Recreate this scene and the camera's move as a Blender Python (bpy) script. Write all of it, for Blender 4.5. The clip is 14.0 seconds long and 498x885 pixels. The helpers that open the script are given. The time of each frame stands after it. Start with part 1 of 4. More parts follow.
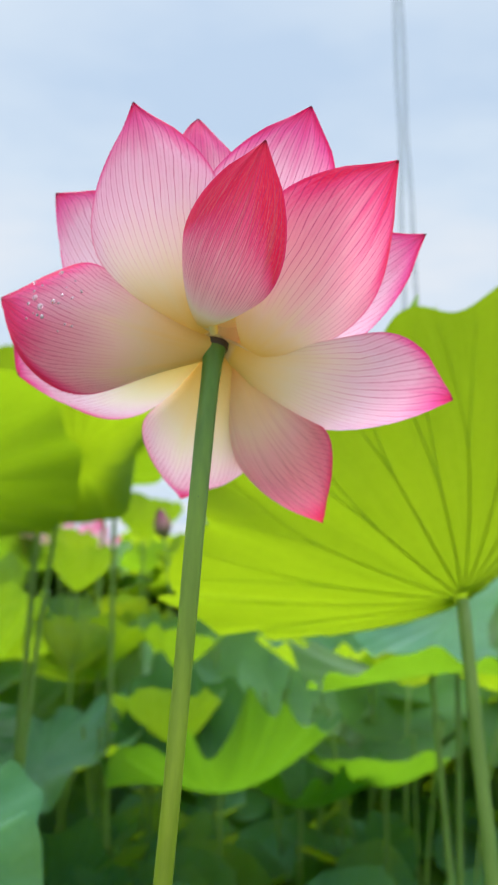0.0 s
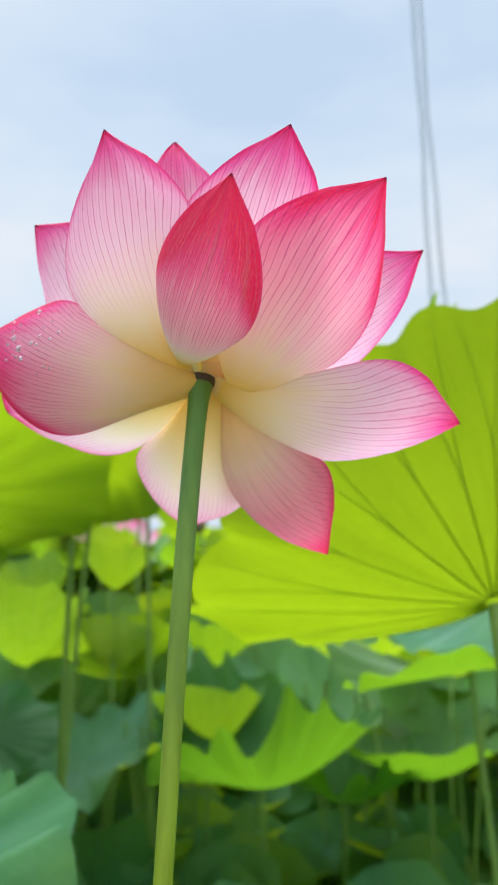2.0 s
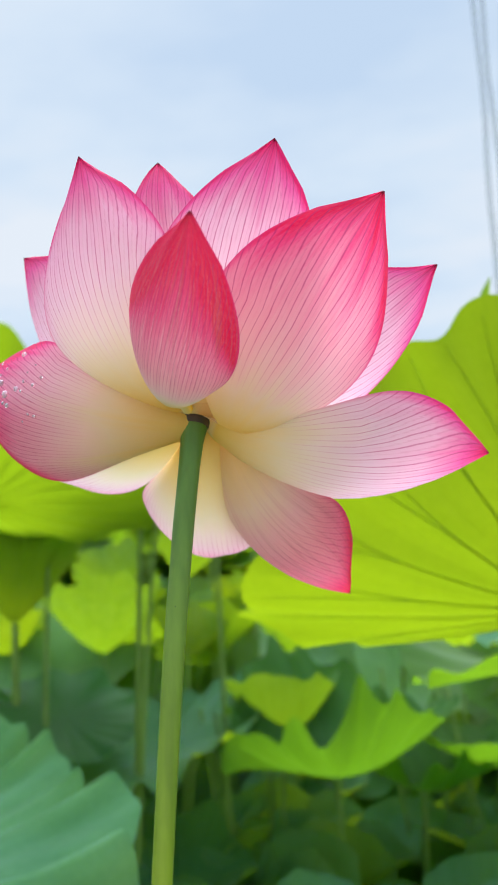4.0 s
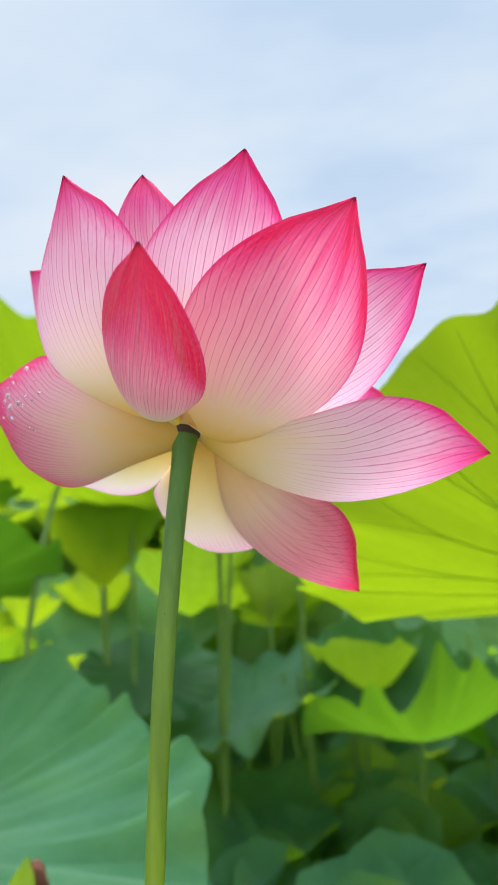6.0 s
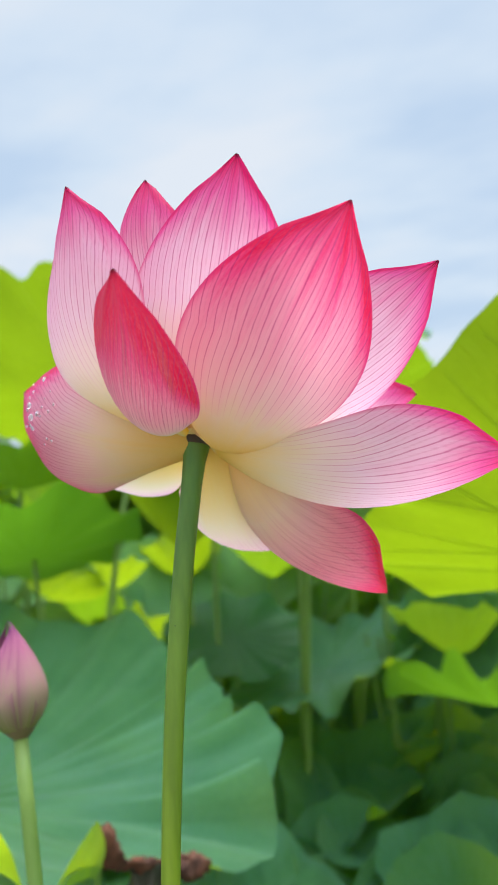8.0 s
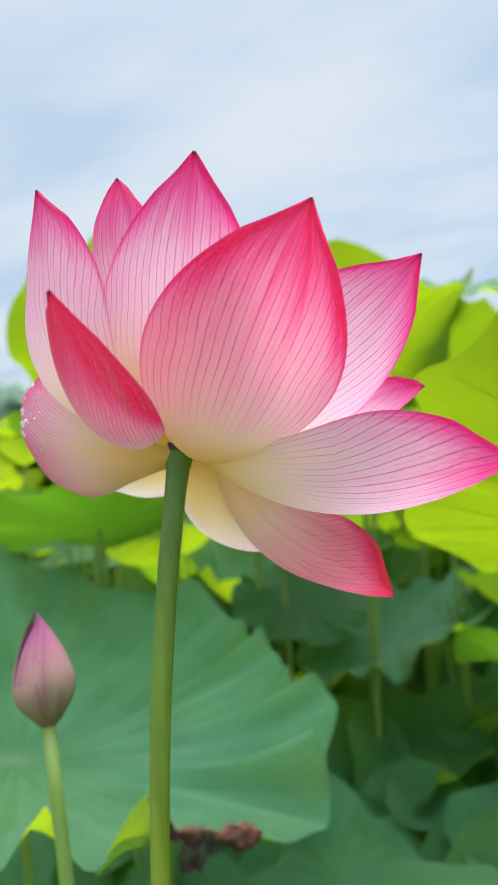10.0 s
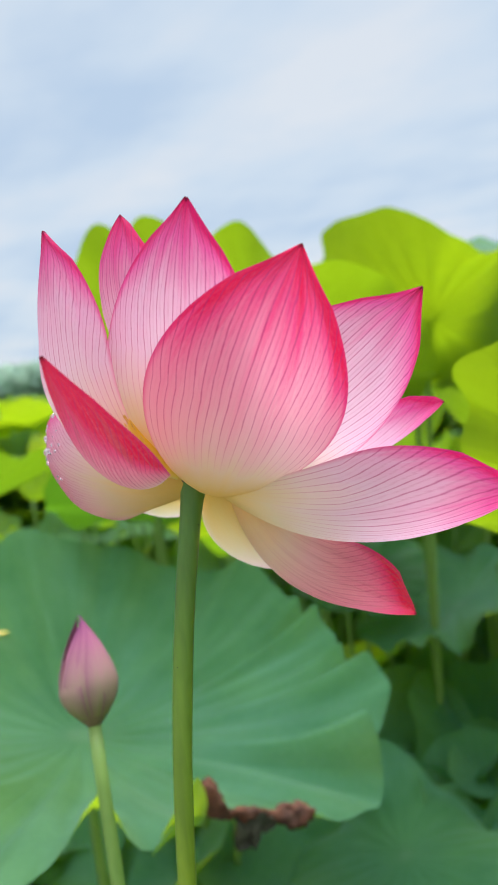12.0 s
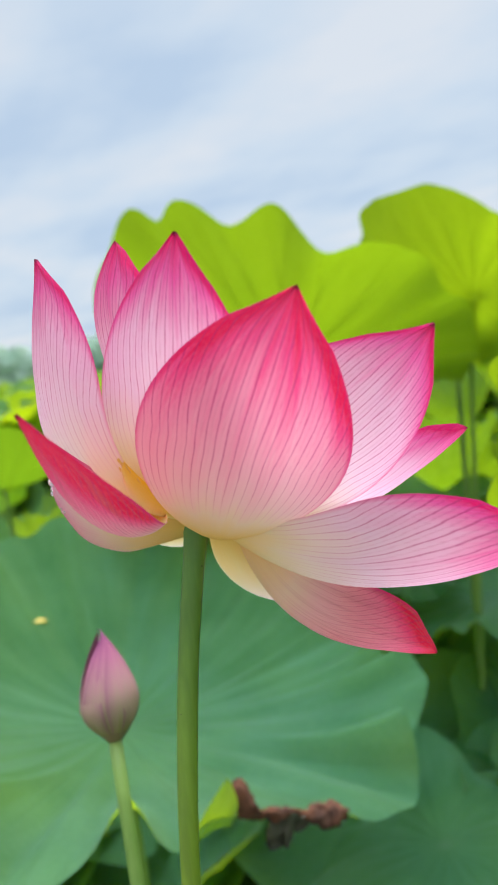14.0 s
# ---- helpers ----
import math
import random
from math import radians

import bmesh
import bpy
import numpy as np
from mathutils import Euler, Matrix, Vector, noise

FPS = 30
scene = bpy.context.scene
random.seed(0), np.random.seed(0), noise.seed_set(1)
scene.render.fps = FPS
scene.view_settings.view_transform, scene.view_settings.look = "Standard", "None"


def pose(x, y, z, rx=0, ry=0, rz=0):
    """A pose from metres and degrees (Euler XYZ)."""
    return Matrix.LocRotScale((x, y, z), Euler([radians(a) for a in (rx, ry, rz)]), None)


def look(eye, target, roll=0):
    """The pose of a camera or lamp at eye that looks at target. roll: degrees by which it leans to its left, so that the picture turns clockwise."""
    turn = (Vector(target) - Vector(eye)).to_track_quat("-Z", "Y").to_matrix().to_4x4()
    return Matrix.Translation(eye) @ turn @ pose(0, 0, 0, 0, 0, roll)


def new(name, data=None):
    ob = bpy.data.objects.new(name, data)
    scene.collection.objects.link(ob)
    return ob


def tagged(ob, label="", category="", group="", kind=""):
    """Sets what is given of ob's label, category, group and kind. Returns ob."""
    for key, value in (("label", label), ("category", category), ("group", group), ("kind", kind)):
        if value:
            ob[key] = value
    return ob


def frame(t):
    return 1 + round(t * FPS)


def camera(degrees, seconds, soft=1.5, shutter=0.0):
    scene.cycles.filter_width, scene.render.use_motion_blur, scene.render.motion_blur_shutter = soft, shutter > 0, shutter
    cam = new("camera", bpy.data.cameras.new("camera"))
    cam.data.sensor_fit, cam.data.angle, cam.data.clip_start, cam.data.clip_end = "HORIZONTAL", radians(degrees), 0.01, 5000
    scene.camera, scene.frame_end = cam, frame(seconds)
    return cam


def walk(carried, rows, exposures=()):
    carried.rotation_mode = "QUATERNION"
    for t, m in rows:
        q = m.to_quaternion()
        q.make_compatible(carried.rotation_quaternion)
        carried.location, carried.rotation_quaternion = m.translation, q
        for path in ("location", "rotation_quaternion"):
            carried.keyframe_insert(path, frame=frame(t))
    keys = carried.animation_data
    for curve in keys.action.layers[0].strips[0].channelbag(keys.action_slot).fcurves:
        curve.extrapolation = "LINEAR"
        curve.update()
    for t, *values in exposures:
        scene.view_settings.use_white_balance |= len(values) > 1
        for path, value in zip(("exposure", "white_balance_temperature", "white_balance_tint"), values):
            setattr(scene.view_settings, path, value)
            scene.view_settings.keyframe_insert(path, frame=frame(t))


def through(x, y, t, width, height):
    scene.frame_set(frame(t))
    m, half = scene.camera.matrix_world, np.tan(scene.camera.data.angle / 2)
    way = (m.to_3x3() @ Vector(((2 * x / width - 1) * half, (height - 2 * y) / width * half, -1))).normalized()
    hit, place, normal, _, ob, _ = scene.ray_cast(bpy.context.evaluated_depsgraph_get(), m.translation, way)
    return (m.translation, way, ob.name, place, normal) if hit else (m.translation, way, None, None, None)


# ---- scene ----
cam = camera(37.3, 14.0, soft=1.8)
cam.data.dof.use_dof, cam.data.dof.focus_distance, cam.data.dof.aperture_fstop = True, 0.29, 15.0
PATH = [
    (0, (0.005, 0.0, 1.104), (-0.032, 1.978, 1.397), 2.2),
    (0.5, (0.01, 0.008, 1.113), (-0.04, 1.987, 1.401), 1.6),
    (1, (0.016, 0.013, 1.119), (-0.057, 1.992, 1.398), 1.2),
    (1.5, (0.023, 0.013, 1.124), (-0.079, 1.993, 1.392), 1.0),
    (2, (0.026, 0.015, 1.131), (-0.113, 1.994, 1.386), 0.5),
    (2.5, (0.03, 0.021, 1.139), (-0.154, 1.998, 1.383), 0.1),
    (3, (0.038, 0.031, 1.147), (-0.195, 2.003, 1.378), -0.3),
    (5.5, (0.09, 0.046, 1.179), (-0.438, 1.972, 1.298), -1.4),
    (6, (0.101, 0.048, 1.182), (-0.487, 1.958, 1.274), -1.7),
    (6.5, (0.11, 0.053, 1.188), (-0.54, 1.943, 1.253), -1.9),
    (7, (0.116, 0.056, 1.193), (-0.591, 1.927, 1.23), -2.2),
    (7.5, (0.123, 0.062, 1.198), (-0.64, 1.91, 1.21), -2.5),
    (8, (0.131, 0.065, 1.203), (-0.685, 1.891, 1.188), -2.8),
    (10.5, (0.166, 0.101, 1.226), (-0.88, 1.801, 1.091), -4.8),
    (11, (0.17, 0.103, 1.233), (-0.912, 1.778, 1.078), -5.4),
    (11.5, (0.174, 0.103, 1.24), (-0.942, 1.753, 1.065), -6.0),
    (12, (0.18, 0.108, 1.246), (-0.968, 1.734, 1.05), -6.4),
    (12.5, (0.185, 0.122, 1.256), (-0.997, 1.72, 1.041), -6.4),
    (13, (0.184, 0.129, 1.261), (-1.021, 1.709, 1.033), -6.8),
    (13.5, (0.183, 0.134, 1.265), (-1.044, 1.696, 1.026), -7.1),
    (14, (0.183, 0.135, 1.267), (-1.062, 1.68, 1.017), -7.2),
]
walk(cam, [(t, look(eye, target, roll)) for t, eye, target, roll in PATH],
     [(0, 0.02), (3, 0.07), (8, 0.02), (10.5, -0.04), (14, -0.08)])


# ---- node shorthand ----
class Nodes:
    """Short calls for building a node tree."""

    def __init__(self, tree):
        self.tree = tree
        tree.nodes.clear()

    def add(self, kind, **inputs):
        node = self.tree.nodes.new(kind)
        for key, value in inputs.items():
            self.put(node, key.replace("_", " "), value)
        return node

    def put(self, node, key, value):
        socket = node.inputs[int(key)] if key.isdigit() else node.inputs[key]
        if isinstance(value, bpy.types.NodeSocket):
            self.tree.links.new(value, socket)
        else:
            socket.default_value = value

    def math(self, op, a, b=0.0, clamp=False):
        node = self.tree.nodes.new("ShaderNodeMath")
        node.operation, node.use_clamp = op, clamp
        self.put(node, "0", a)
        self.put(node, "1", b)
        return node.outputs[0]

    def mix(self, factor, a, b, blend="MIX"):
        node = self.tree.nodes.new("ShaderNodeMix")
        node.data_type, node.blend_type = "RGBA", blend
        self.put(node, "0", factor)
        self.put(node, "6", a)
        self.put(node, "7", b)
        return node.outputs[2]

    def ramp(self, factor, stops):
        node = self.tree.nodes.new("ShaderNodeValToRGB")
        while len(node.color_ramp.elements) < len(stops):
            node.color_ramp.elements.new(0.5)
        for element, (place, colour) in zip(node.color_ramp.elements, stops):
            element.position = place
            element.color = (*colour, 1) if len(colour) == 3 else colour
        self.put(node, "0", factor)
        return node.outputs[0]

    def span(self, value, low, high, a=0.0, b=1.0):
        node = self.add("ShaderNodeMapRange")
        for key, v in zip("01234", (value, low, high, a, b)):
            self.put(node, key, v)
        return node.outputs[0]

    def noise(self, scale, detail=3.0, vector=None, rough=0.55):
        node = self.add("ShaderNodeTexNoise", Scale=scale, Detail=detail, Roughness=rough)
        if vector is not None:
            self.put(node, "Vector", vector)
        return node.outputs["Fac"]


# ---- light: bright overcast sky, soft sun high behind the flower ----
SUN_UP, SUN_ROUND = 62.0, -20.0
world = bpy.data.worlds.new("overcast_sky")
scene.world = world
world.use_nodes = True
n = Nodes(world.node_tree)
sky = n.add("ShaderNodeTexSky")
sky.sky_type, sky.sun_disc = "NISHITA", False
sky.sun_elevation, sky.sun_rotation = radians(SUN_UP), radians(SUN_ROUND)
way = n.add("ShaderNodeTexCoord").outputs["Generated"]
parts = n.add("ShaderNodeSeparateXYZ", Vector=way)
# cloud sheet: the sky direction laid on a plane high above
rise = n.math("MAXIMUM", n.math("ADD", parts.outputs[2], 0.12), 0.05)
flat = n.add("ShaderNodeCombineXYZ", X=n.math("DIVIDE", parts.outputs[0], rise), Y=n.math("DIVIDE", parts.outputs[1], rise), Z=0.0)
turned = n.add("ShaderNodeMapping", Vector=flat.outputs[0], Rotation=(0, 0, radians(35)), Scale=(0.9, 1.35, 1.0))
cloud = n.noise(1.1, 5.0, turned.outputs[0], 0.5)
veil = n.ramp(n.span(cloud, 0.37, 0.65), [(0.0, (0.52, 0.66, 0.84)), (0.5, (0.64, 0.755, 0.885)), (1.0, (0.755, 0.815, 0.89))])
blue = n.mix(0.92, n.mix(1.0, sky.outputs[0], (0.1, 0.1, 0.1, 1), "MULTIPLY"), veil)
zenith = n.span(parts.outputs[2], 0.72, 1.0, 1.04, 10.0)
back = n.add("ShaderNodeBackground", Color=blue, Strength=zenith)
out = n.add("ShaderNodeOutputWorld", Surface=back.outputs[0])

sun = new("sun", bpy.data.lights.new("sun", "SUN"))
sun.data.energy, sun.data.angle, sun.data.color = 1.9, radians(50), (1.0, 0.96, 0.88)
reach = Vector((math.sin(radians(SUN_ROUND)) * math.cos(radians(SUN_UP)), math.cos(radians(SUN_ROUND)) * math.cos(radians(SUN_UP)), math.sin(radians(SUN_UP))))
sun.matrix_world = look(reach * 30, (0, 0, 0))
scene.view_settings.exposure = 0.0


# ---- materials ----
def material(name):
    m = bpy.data.materials.new(name)
    m.use_nodes = True
    return m, Nodes(m.node_tree)


def finish(m, n, colour, through, share, rough=0.45, gloss=0.04, bump=None, strength=0.2, distance=0.001, even=False):
    """A thin plant tissue: diffuse on the lit side, translucent to the other, with a waxy coat."""
    normal = None
    if bump is not None:
        normal = n.add("ShaderNodeBump", Strength=strength, Distance=distance, Height=bump).outputs[0]
    diffuse = n.add("ShaderNodeBsdfDiffuse", Color=colour)
    pass_on = n.add("ShaderNodeBsdfTranslucent", Color=through)
    coat = n.add("ShaderNodeBsdfGlossy", Color=(1, 1, 1, 1), Roughness=rough)
    if normal:
        for node in ((diffuse, coat) if even else (diffuse, pass_on, coat)):
            n.put(node, "Normal", normal)
    tissue = n.add("ShaderNodeMixShader", Fac=share)
    n.put(tissue, "1", diffuse.outputs[0])
    n.put(tissue, "2", pass_on.outputs[0])
    rim = n.add("ShaderNodeLayerWeight", Blend=0.5)
    whole = n.add("ShaderNodeMixShader", Fac=n.math("MULTIPLY", n.math("POWER", rim.outputs["Facing"], 3.0), gloss))
    n.put(whole, "1", tissue.outputs[0])
    n.put(whole, "2", coat.outputs[0])
    n.add("ShaderNodeOutputMaterial", Surface=whole.outputs[0])
    return m


def solid(name, colour, dark, scale=60.0, rough=0.5, metal=0.0, bump=0.15, stretch=(1, 1, 1)):
    """An opaque surface with grain and stains at two scales."""
    m, n = material(name)
    place = n.add("ShaderNodeMapping", Vector=n.add("ShaderNodeTexCoord").outputs["Object"], Scale=stretch).outputs[0]
    fine, wide = n.noise(scale, 4.0, place), n.noise(scale / 9, 3.0, place)
    mixed = n.mix(n.span(n.math("ADD", n.math("MULTIPLY", fine, 0.5), n.math("MULTIPLY", wide, 0.5)), 0.35, 0.65), (*dark, 1), (*colour, 1))
    relief = n.add("ShaderNodeBump", Strength=bump, Distance=0.002, Height=fine)
    body = n.add("ShaderNodeBsdfPrincipled", Base_Color=mixed, Roughness=rough, Metallic=metal, Normal=relief.outputs[0])
    n.add("ShaderNodeOutputMaterial", Surface=body.outputs[0])
    return m


def petal_material():
    m, n = material("lotus_petal")
    uv = n.add("ShaderNodeSeparateXYZ", Vector=n.add("ShaderNodeUVMap").outputs[0])
    u, v = uv.outputs[0], uv.outputs[1]
    info = n.add("ShaderNodeObjectInfo")
    own = n.add("ShaderNodeSeparateColor", Color=info.outputs["Color"])
    shift, strength = n.math("SUBTRACT", own.outputs[0], 0.5), n.math("FRACT", n.math("MULTIPLY", own.outputs[1], 2.0))
    wobble = n.noise(7.0, 3.0, n.add("ShaderNodeCombineXYZ", X=n.math("MULTIPLY", u, 0.6), Y=n.math("MULTIPLY", v, 2.5), Z=info.outputs["Random"]).outputs[0])
    streak = n.noise(9.0, 4.0, n.add("ShaderNodeCombineXYZ", X=n.math("MULTIPLY", u, 0.25), Y=n.math("MULTIPLY", v, 6.0), Z=n.math("MULTIPLY", info.outputs["Random"], 9.0)).outputs[0])
    edge = n.math("POWER", n.math("ABSOLUTE", n.math("SUBTRACT", n.math("MULTIPLY", v, 2.0), 1.0)), n.span(own.outputs[1], 0.495, 0.505, 3.6, 5.0))
    bias = n.math("MAXIMUM", n.math("ADD", n.math("MULTIPLY", shift, 4.0), 1.0), 0.3)
    flow = n.math("SUBTRACT", 1.0, n.math("POWER", n.math("SUBTRACT", 1.0, u), bias))
    flow = n.math("POWER", flow, n.span(n.math("LESS_THAN", own.outputs[1], 0.499), 0.0, 1.0, 1.0, 1.5))
    fine = n.noise(10.0, 3.0, n.add("ShaderNodeCombineXYZ", X=n.math("MULTIPLY", u, 0.5), Y=n.math("MULTIPLY", v, 22.0), Z=n.math("MULTIPLY", info.outputs["Random"], 5.0)).outputs[0])
    broad = n.noise(3.0, 2.0, n.add("ShaderNodeCombineXYZ", X=n.math("MULTIPLY", u, 0.25), Y=n.math("MULTIPLY", v, 2.6), Z=n.math("MULTIPLY", info.outputs["Random"], 7.0)).outputs[0])
    both = n.math("ADD", n.math("MULTIPLY", n.math("SUBTRACT", streak, 0.5), 0.20), n.math("MULTIPLY", n.math("SUBTRACT", fine, 0.5), 0.09))
    both = n.math("ADD", both, n.math("MULTIPLY", n.math("SUBTRACT", broad, 0.5), n.math("ADD", 0.15, n.math("MULTIPLY", n.math("MULTIPLY", own.outputs[2], n.math("SUBTRACT", 1.0, own.outputs[2])), 2.6))))
    both = n.math("MULTIPLY", both, n.span(u, 0.55, 1.0, 1.0, 0.25))
    thick = n.math("LESS_THAN", own.outputs[1], 0.499)
    stretch = n.math("ADD", flow, n.math("MULTIPLY", both, flow))
    stretch = n.math("ADD", stretch, n.math("MULTIPLY", n.math("MULTIPLY", edge, n.span(u, 0.12, 0.6)), n.span(thick, 0.0, 1.0, 0.21, 0.40)))
    # cream base colour, its stops yellowed partly for light bounced between petals
    cool = n.ramp(stretch, [(0.0, (0.93, 0.65, 0.12)), (0.11, (0.92, 0.72, 0.31)), (0.23, (0.88, 0.77, 0.53)), (0.34, (0.91, 0.79, 0.70)), (0.52, (0.90, 0.70, 0.79)), (0.74, (0.89, 0.53, 0.69)), (0.91, (0.89, 0.14, 0.42)), (1.0, (0.82, 0.02, 0.18))])
    warm = n.ramp(stretch, [(0.0, (0.92, 0.63, 0.17)), (0.12, (0.90, 0.71, 0.41)), (0.23, (0.90, 0.73, 0.60)), (0.36, (0.91, 0.57, 0.59)), (0.54, (0.90, 0.40, 0.46)), (0.78, (0.89, 0.25, 0.37)), (0.92, (0.87, 0.08, 0.22)), (1.0, (0.82, 0.02, 0.08))])
    tone = n.mix(own.outputs[2], cool, warm)
    tone = n.mix(n.math("MULTIPLY", n.math("MULTIPLY", n.span(streak, 0.5, 0.72), n.span(own.outputs[2], 0.7, 0.95)), n.span(u, 0.15, 0.5, 0.0, 0.4)), tone, (0.54, 0.22, 0.20, 1))
    # veins run from the base to the tip and waver a little, finer ones between them
    spread = n.math("MULTIPLY", n.math("SUBTRACT", v, 0.5), n.span(n.math("POWER", n.span(u, 0.45, 1.0, 1.0, 0.0), 0.75), 0.0, 1.0, 0.22, 1.0))
    lane = n.math("ADD", n.math("MULTIPLY", spread, n.span(thick, 0.0, 1.0, 23.0, 38.0)), n.math("MULTIPLY", n.math("SUBTRACT", wobble, 0.5), n.span(thick, 0.0, 1.0, 0.45, 0.9)))
    near = n.math("ABSOLUTE", n.math("SUBTRACT", n.math("FRACT", lane), 0.5))
    between = n.math("ABSOLUTE", n.math("SUBTRACT", n.math("FRACT", n.math("ADD", lane, n.math("ADD", 0.5, n.math("MULTIPLY", n.math("SUBTRACT", fine, 0.5), 0.5)))), 0.5))
    line = n.math("MULTIPLY", n.span(near, 0.02, n.math("ADD", n.span(thick, 0.0, 1.0, 0.075, 0.13), n.span(u, 0.4, 0.95, 0.0, 0.06)), 1.0, 0.0), n.span(streak, 0.3, 0.6, 0.8, 1.0))
    line = n.math("ADD", line, n.math("MULTIPLY", n.span(between, 0.01, 0.11, 0.34, 0.0), n.span(u, 0.3, 0.7)), True)
    start = n.span(thick, 0.0, 1.0, 0.22, 0.28)
    ripe = n.math("ADD", flow, n.math("MULTIPLY", edge, 0.25))
    grow = n.span(n.math("SUBTRACT", ripe, start), 0.0, 0.3, 0.0, 1.0)
    line = n.math("MULTIPLY", n.math("MULTIPLY", line, grow), strength)
    tone = n.mix(n.math("MULTIPLY", n.math("MULTIPLY", n.span(fine, 0.52, 0.7), n.span(own.outputs[2], 0.3, 0.9)), n.math("MULTIPLY", n.span(u, 0.2, 0.4, 0.0, 0.75), n.math("MULTIPLY", n.span(u, 0.5, 0.9, 1.0, 0.22), n.span(edge, 0.0, 0.5, 1.0, 0.2)))), tone, n.mix(0.62, tone, (0.93, 0.74, 0.70, 1)))
    tone = n.mix(n.math("MULTIPLY", line, 0.68), tone, (0.55, 0.045, 0.19, 1))
    hem = n.span(n.math("ABSOLUTE", n.math("SUBTRACT", n.math("MULTIPLY", v, 2.0), 1.0)), 0.955, 1.0)
    tone = n.mix(n.math("MULTIPLY", n.math("MULTIPLY", hem, n.span(flow, 0.15, 0.55)), 0.75), tone, (0.76, 0.05, 0.24, 1))
    tone = n.mix(n.span(u, 0.985, 1.0, 0.0, 0.85), tone, (0.14, 0.02, 0.03, 1))
    cells = n.noise(60.0, 3.0, n.add("ShaderNodeCombineXYZ", X=n.math("MULTIPLY", u, 1.0), Y=v, Z=info.outputs["Random"]).outputs[0])
    tone = n.mix(n.span(cells, 0.45, 0.75, 0.0, 0.05), tone, (0.95, 0.84, 0.80, 1))
    deep = n.mix(1.0, tone, n.mix(0.26, (1, 1, 1, 1), tone), "MULTIPLY")
    share = n.math("MULTIPLY", n.span(u, 0.0, 0.5, 0.36, 0.64), info.outputs["Alpha"])
    return finish(m, n, tone, deep, share, 0.5, 0.08, line, 0.22, 0.0005)


def leaf_material():
    """Lotus blade: matte blue-green from above, bright yellow-green where light comes through."""
    m, n = material("lotus_leaf_blade")
    uv = n.add("ShaderNodeSeparateXYZ", Vector=n.add("ShaderNodeUVMap").outputs[0])
    r, turn = uv.outputs[0], uv.outputs[1]
    info = n.add("ShaderNodeObjectInfo")
    place = n.add("ShaderNodeTexCoord").outputs["Object"]
    shifted = n.add("ShaderNodeVectorMath", **{"0": place, "1": n.add("ShaderNodeCombineXYZ", X=n.math("MULTIPLY", info.outputs["Random"], 40.0)).outputs[0]}).outputs[0]
    blotch, grain = n.noise(9.0, 3.0, shifted), n.noise(110.0, 4.0, shifted)
    lane = n.math("ABSOLUTE", n.math("SUBTRACT", n.math("FRACT", n.math("MULTIPLY", turn, 21.0)), 0.5))
    pleat = n.noise(3.4, 3.0, n.add("ShaderNodeCombineXYZ", X=n.math("MULTIPLY", r, 1.1), Y=n.math("MULTIPLY", n.math("SINE", n.math("MULTIPLY", turn, 6.2832)), 4.5), Z=n.math("MULTIPLY", n.math("COSINE", n.math("MULTIPLY", turn, 6.2832)), 4.5)).outputs[0])
    vein = n.math("MULTIPLY", n.span(n.math("MULTIPLY", lane, r), 0.0, 0.022, 1.0, 0.0), n.span(r, 0.05, 0.95, 1.0, 0.25))
    mottled = n.span(n.math("ADD", n.math("ADD", n.math("MULTIPLY", blotch, 0.35), n.math("MULTIPLY", pleat, 0.5)), n.math("MULTIPLY", grain, 0.15)), 0.36, 0.64)
    top = n.mix(mottled, (0.083, 0.272, 0.118, 1), (0.187, 0.460, 0.222, 1))
    # object colour red darkens the blade; on shaded leaves this paints their shade
    darken = n.math("MULTIPLY", n.math("SUBTRACT", 1.0, n.add("ShaderNodeSeparateColor", Color=info.outputs["Color"]).outputs[0]), 1.0)
    darken = n.math("ADD", darken, n.math("MULTIPLY", n.math("POWER", info.outputs["Random"], 2.0), 0.35), True)
    top = n.mix(darken, top, n.mix(mottled, (0.036, 0.130, 0.048, 1), (0.072, 0.200, 0.072, 1)))
    # noise mixes bluish patches into the blade colour
    bloom = n.math("MULTIPLY", n.span(n.noise(3.2, 2.0, shifted), 0.42, 0.62), n.math("SUBTRACT", 0.75, n.math("MULTIPLY", darken, 0.5)))
    top = n.mix(bloom, top, n.mix(1.0, top, (1.08, 1.04, 1.62, 1), "MULTIPLY"))
    pale = n.math("SUBTRACT", 1.0, n.add("ShaderNodeSeparateColor", Color=info.outputs["Color"]).outputs[1])
    top = n.mix(pale, top, n.mix(mottled, (0.20, 0.32, 0.02, 1), (0.28, 0.42, 0.03, 1)))
    undarkened = n.math("SUBTRACT", 1.0, n.math("MULTIPLY", darken, 0.9))
    top = n.mix(n.math("MULTIPLY", n.math("MULTIPLY", vein, 0.14), undarkened), top, (0.18, 0.38, 0.20, 1))
    top = n.mix(n.math("MULTIPLY", n.span(r, 0.03, 0.06, 0.5, 0.0), undarkened), top, (0.34, 0.52, 0.28, 1))
    dapple = n.span(n.math("ADD", n.math("ADD", n.math("MULTIPLY", blotch, 0.6), n.math("MULTIPLY", pleat, 0.12)), n.math("MULTIPLY", grain, 0.28)), 0.36, 0.64)
    lit = n.mix(dapple, (0.43, 0.51, 0.002, 1), (0.56, 0.62, 0.003, 1))
    lit = n.mix(n.math("MULTIPLY", info.outputs["Random"], 0.6), lit, (0.22, 0.44, 0.01, 1))
    lit = n.mix(n.math("MULTIPLY", vein, 0.3), lit, (0.28, 0.43, 0.006, 1))
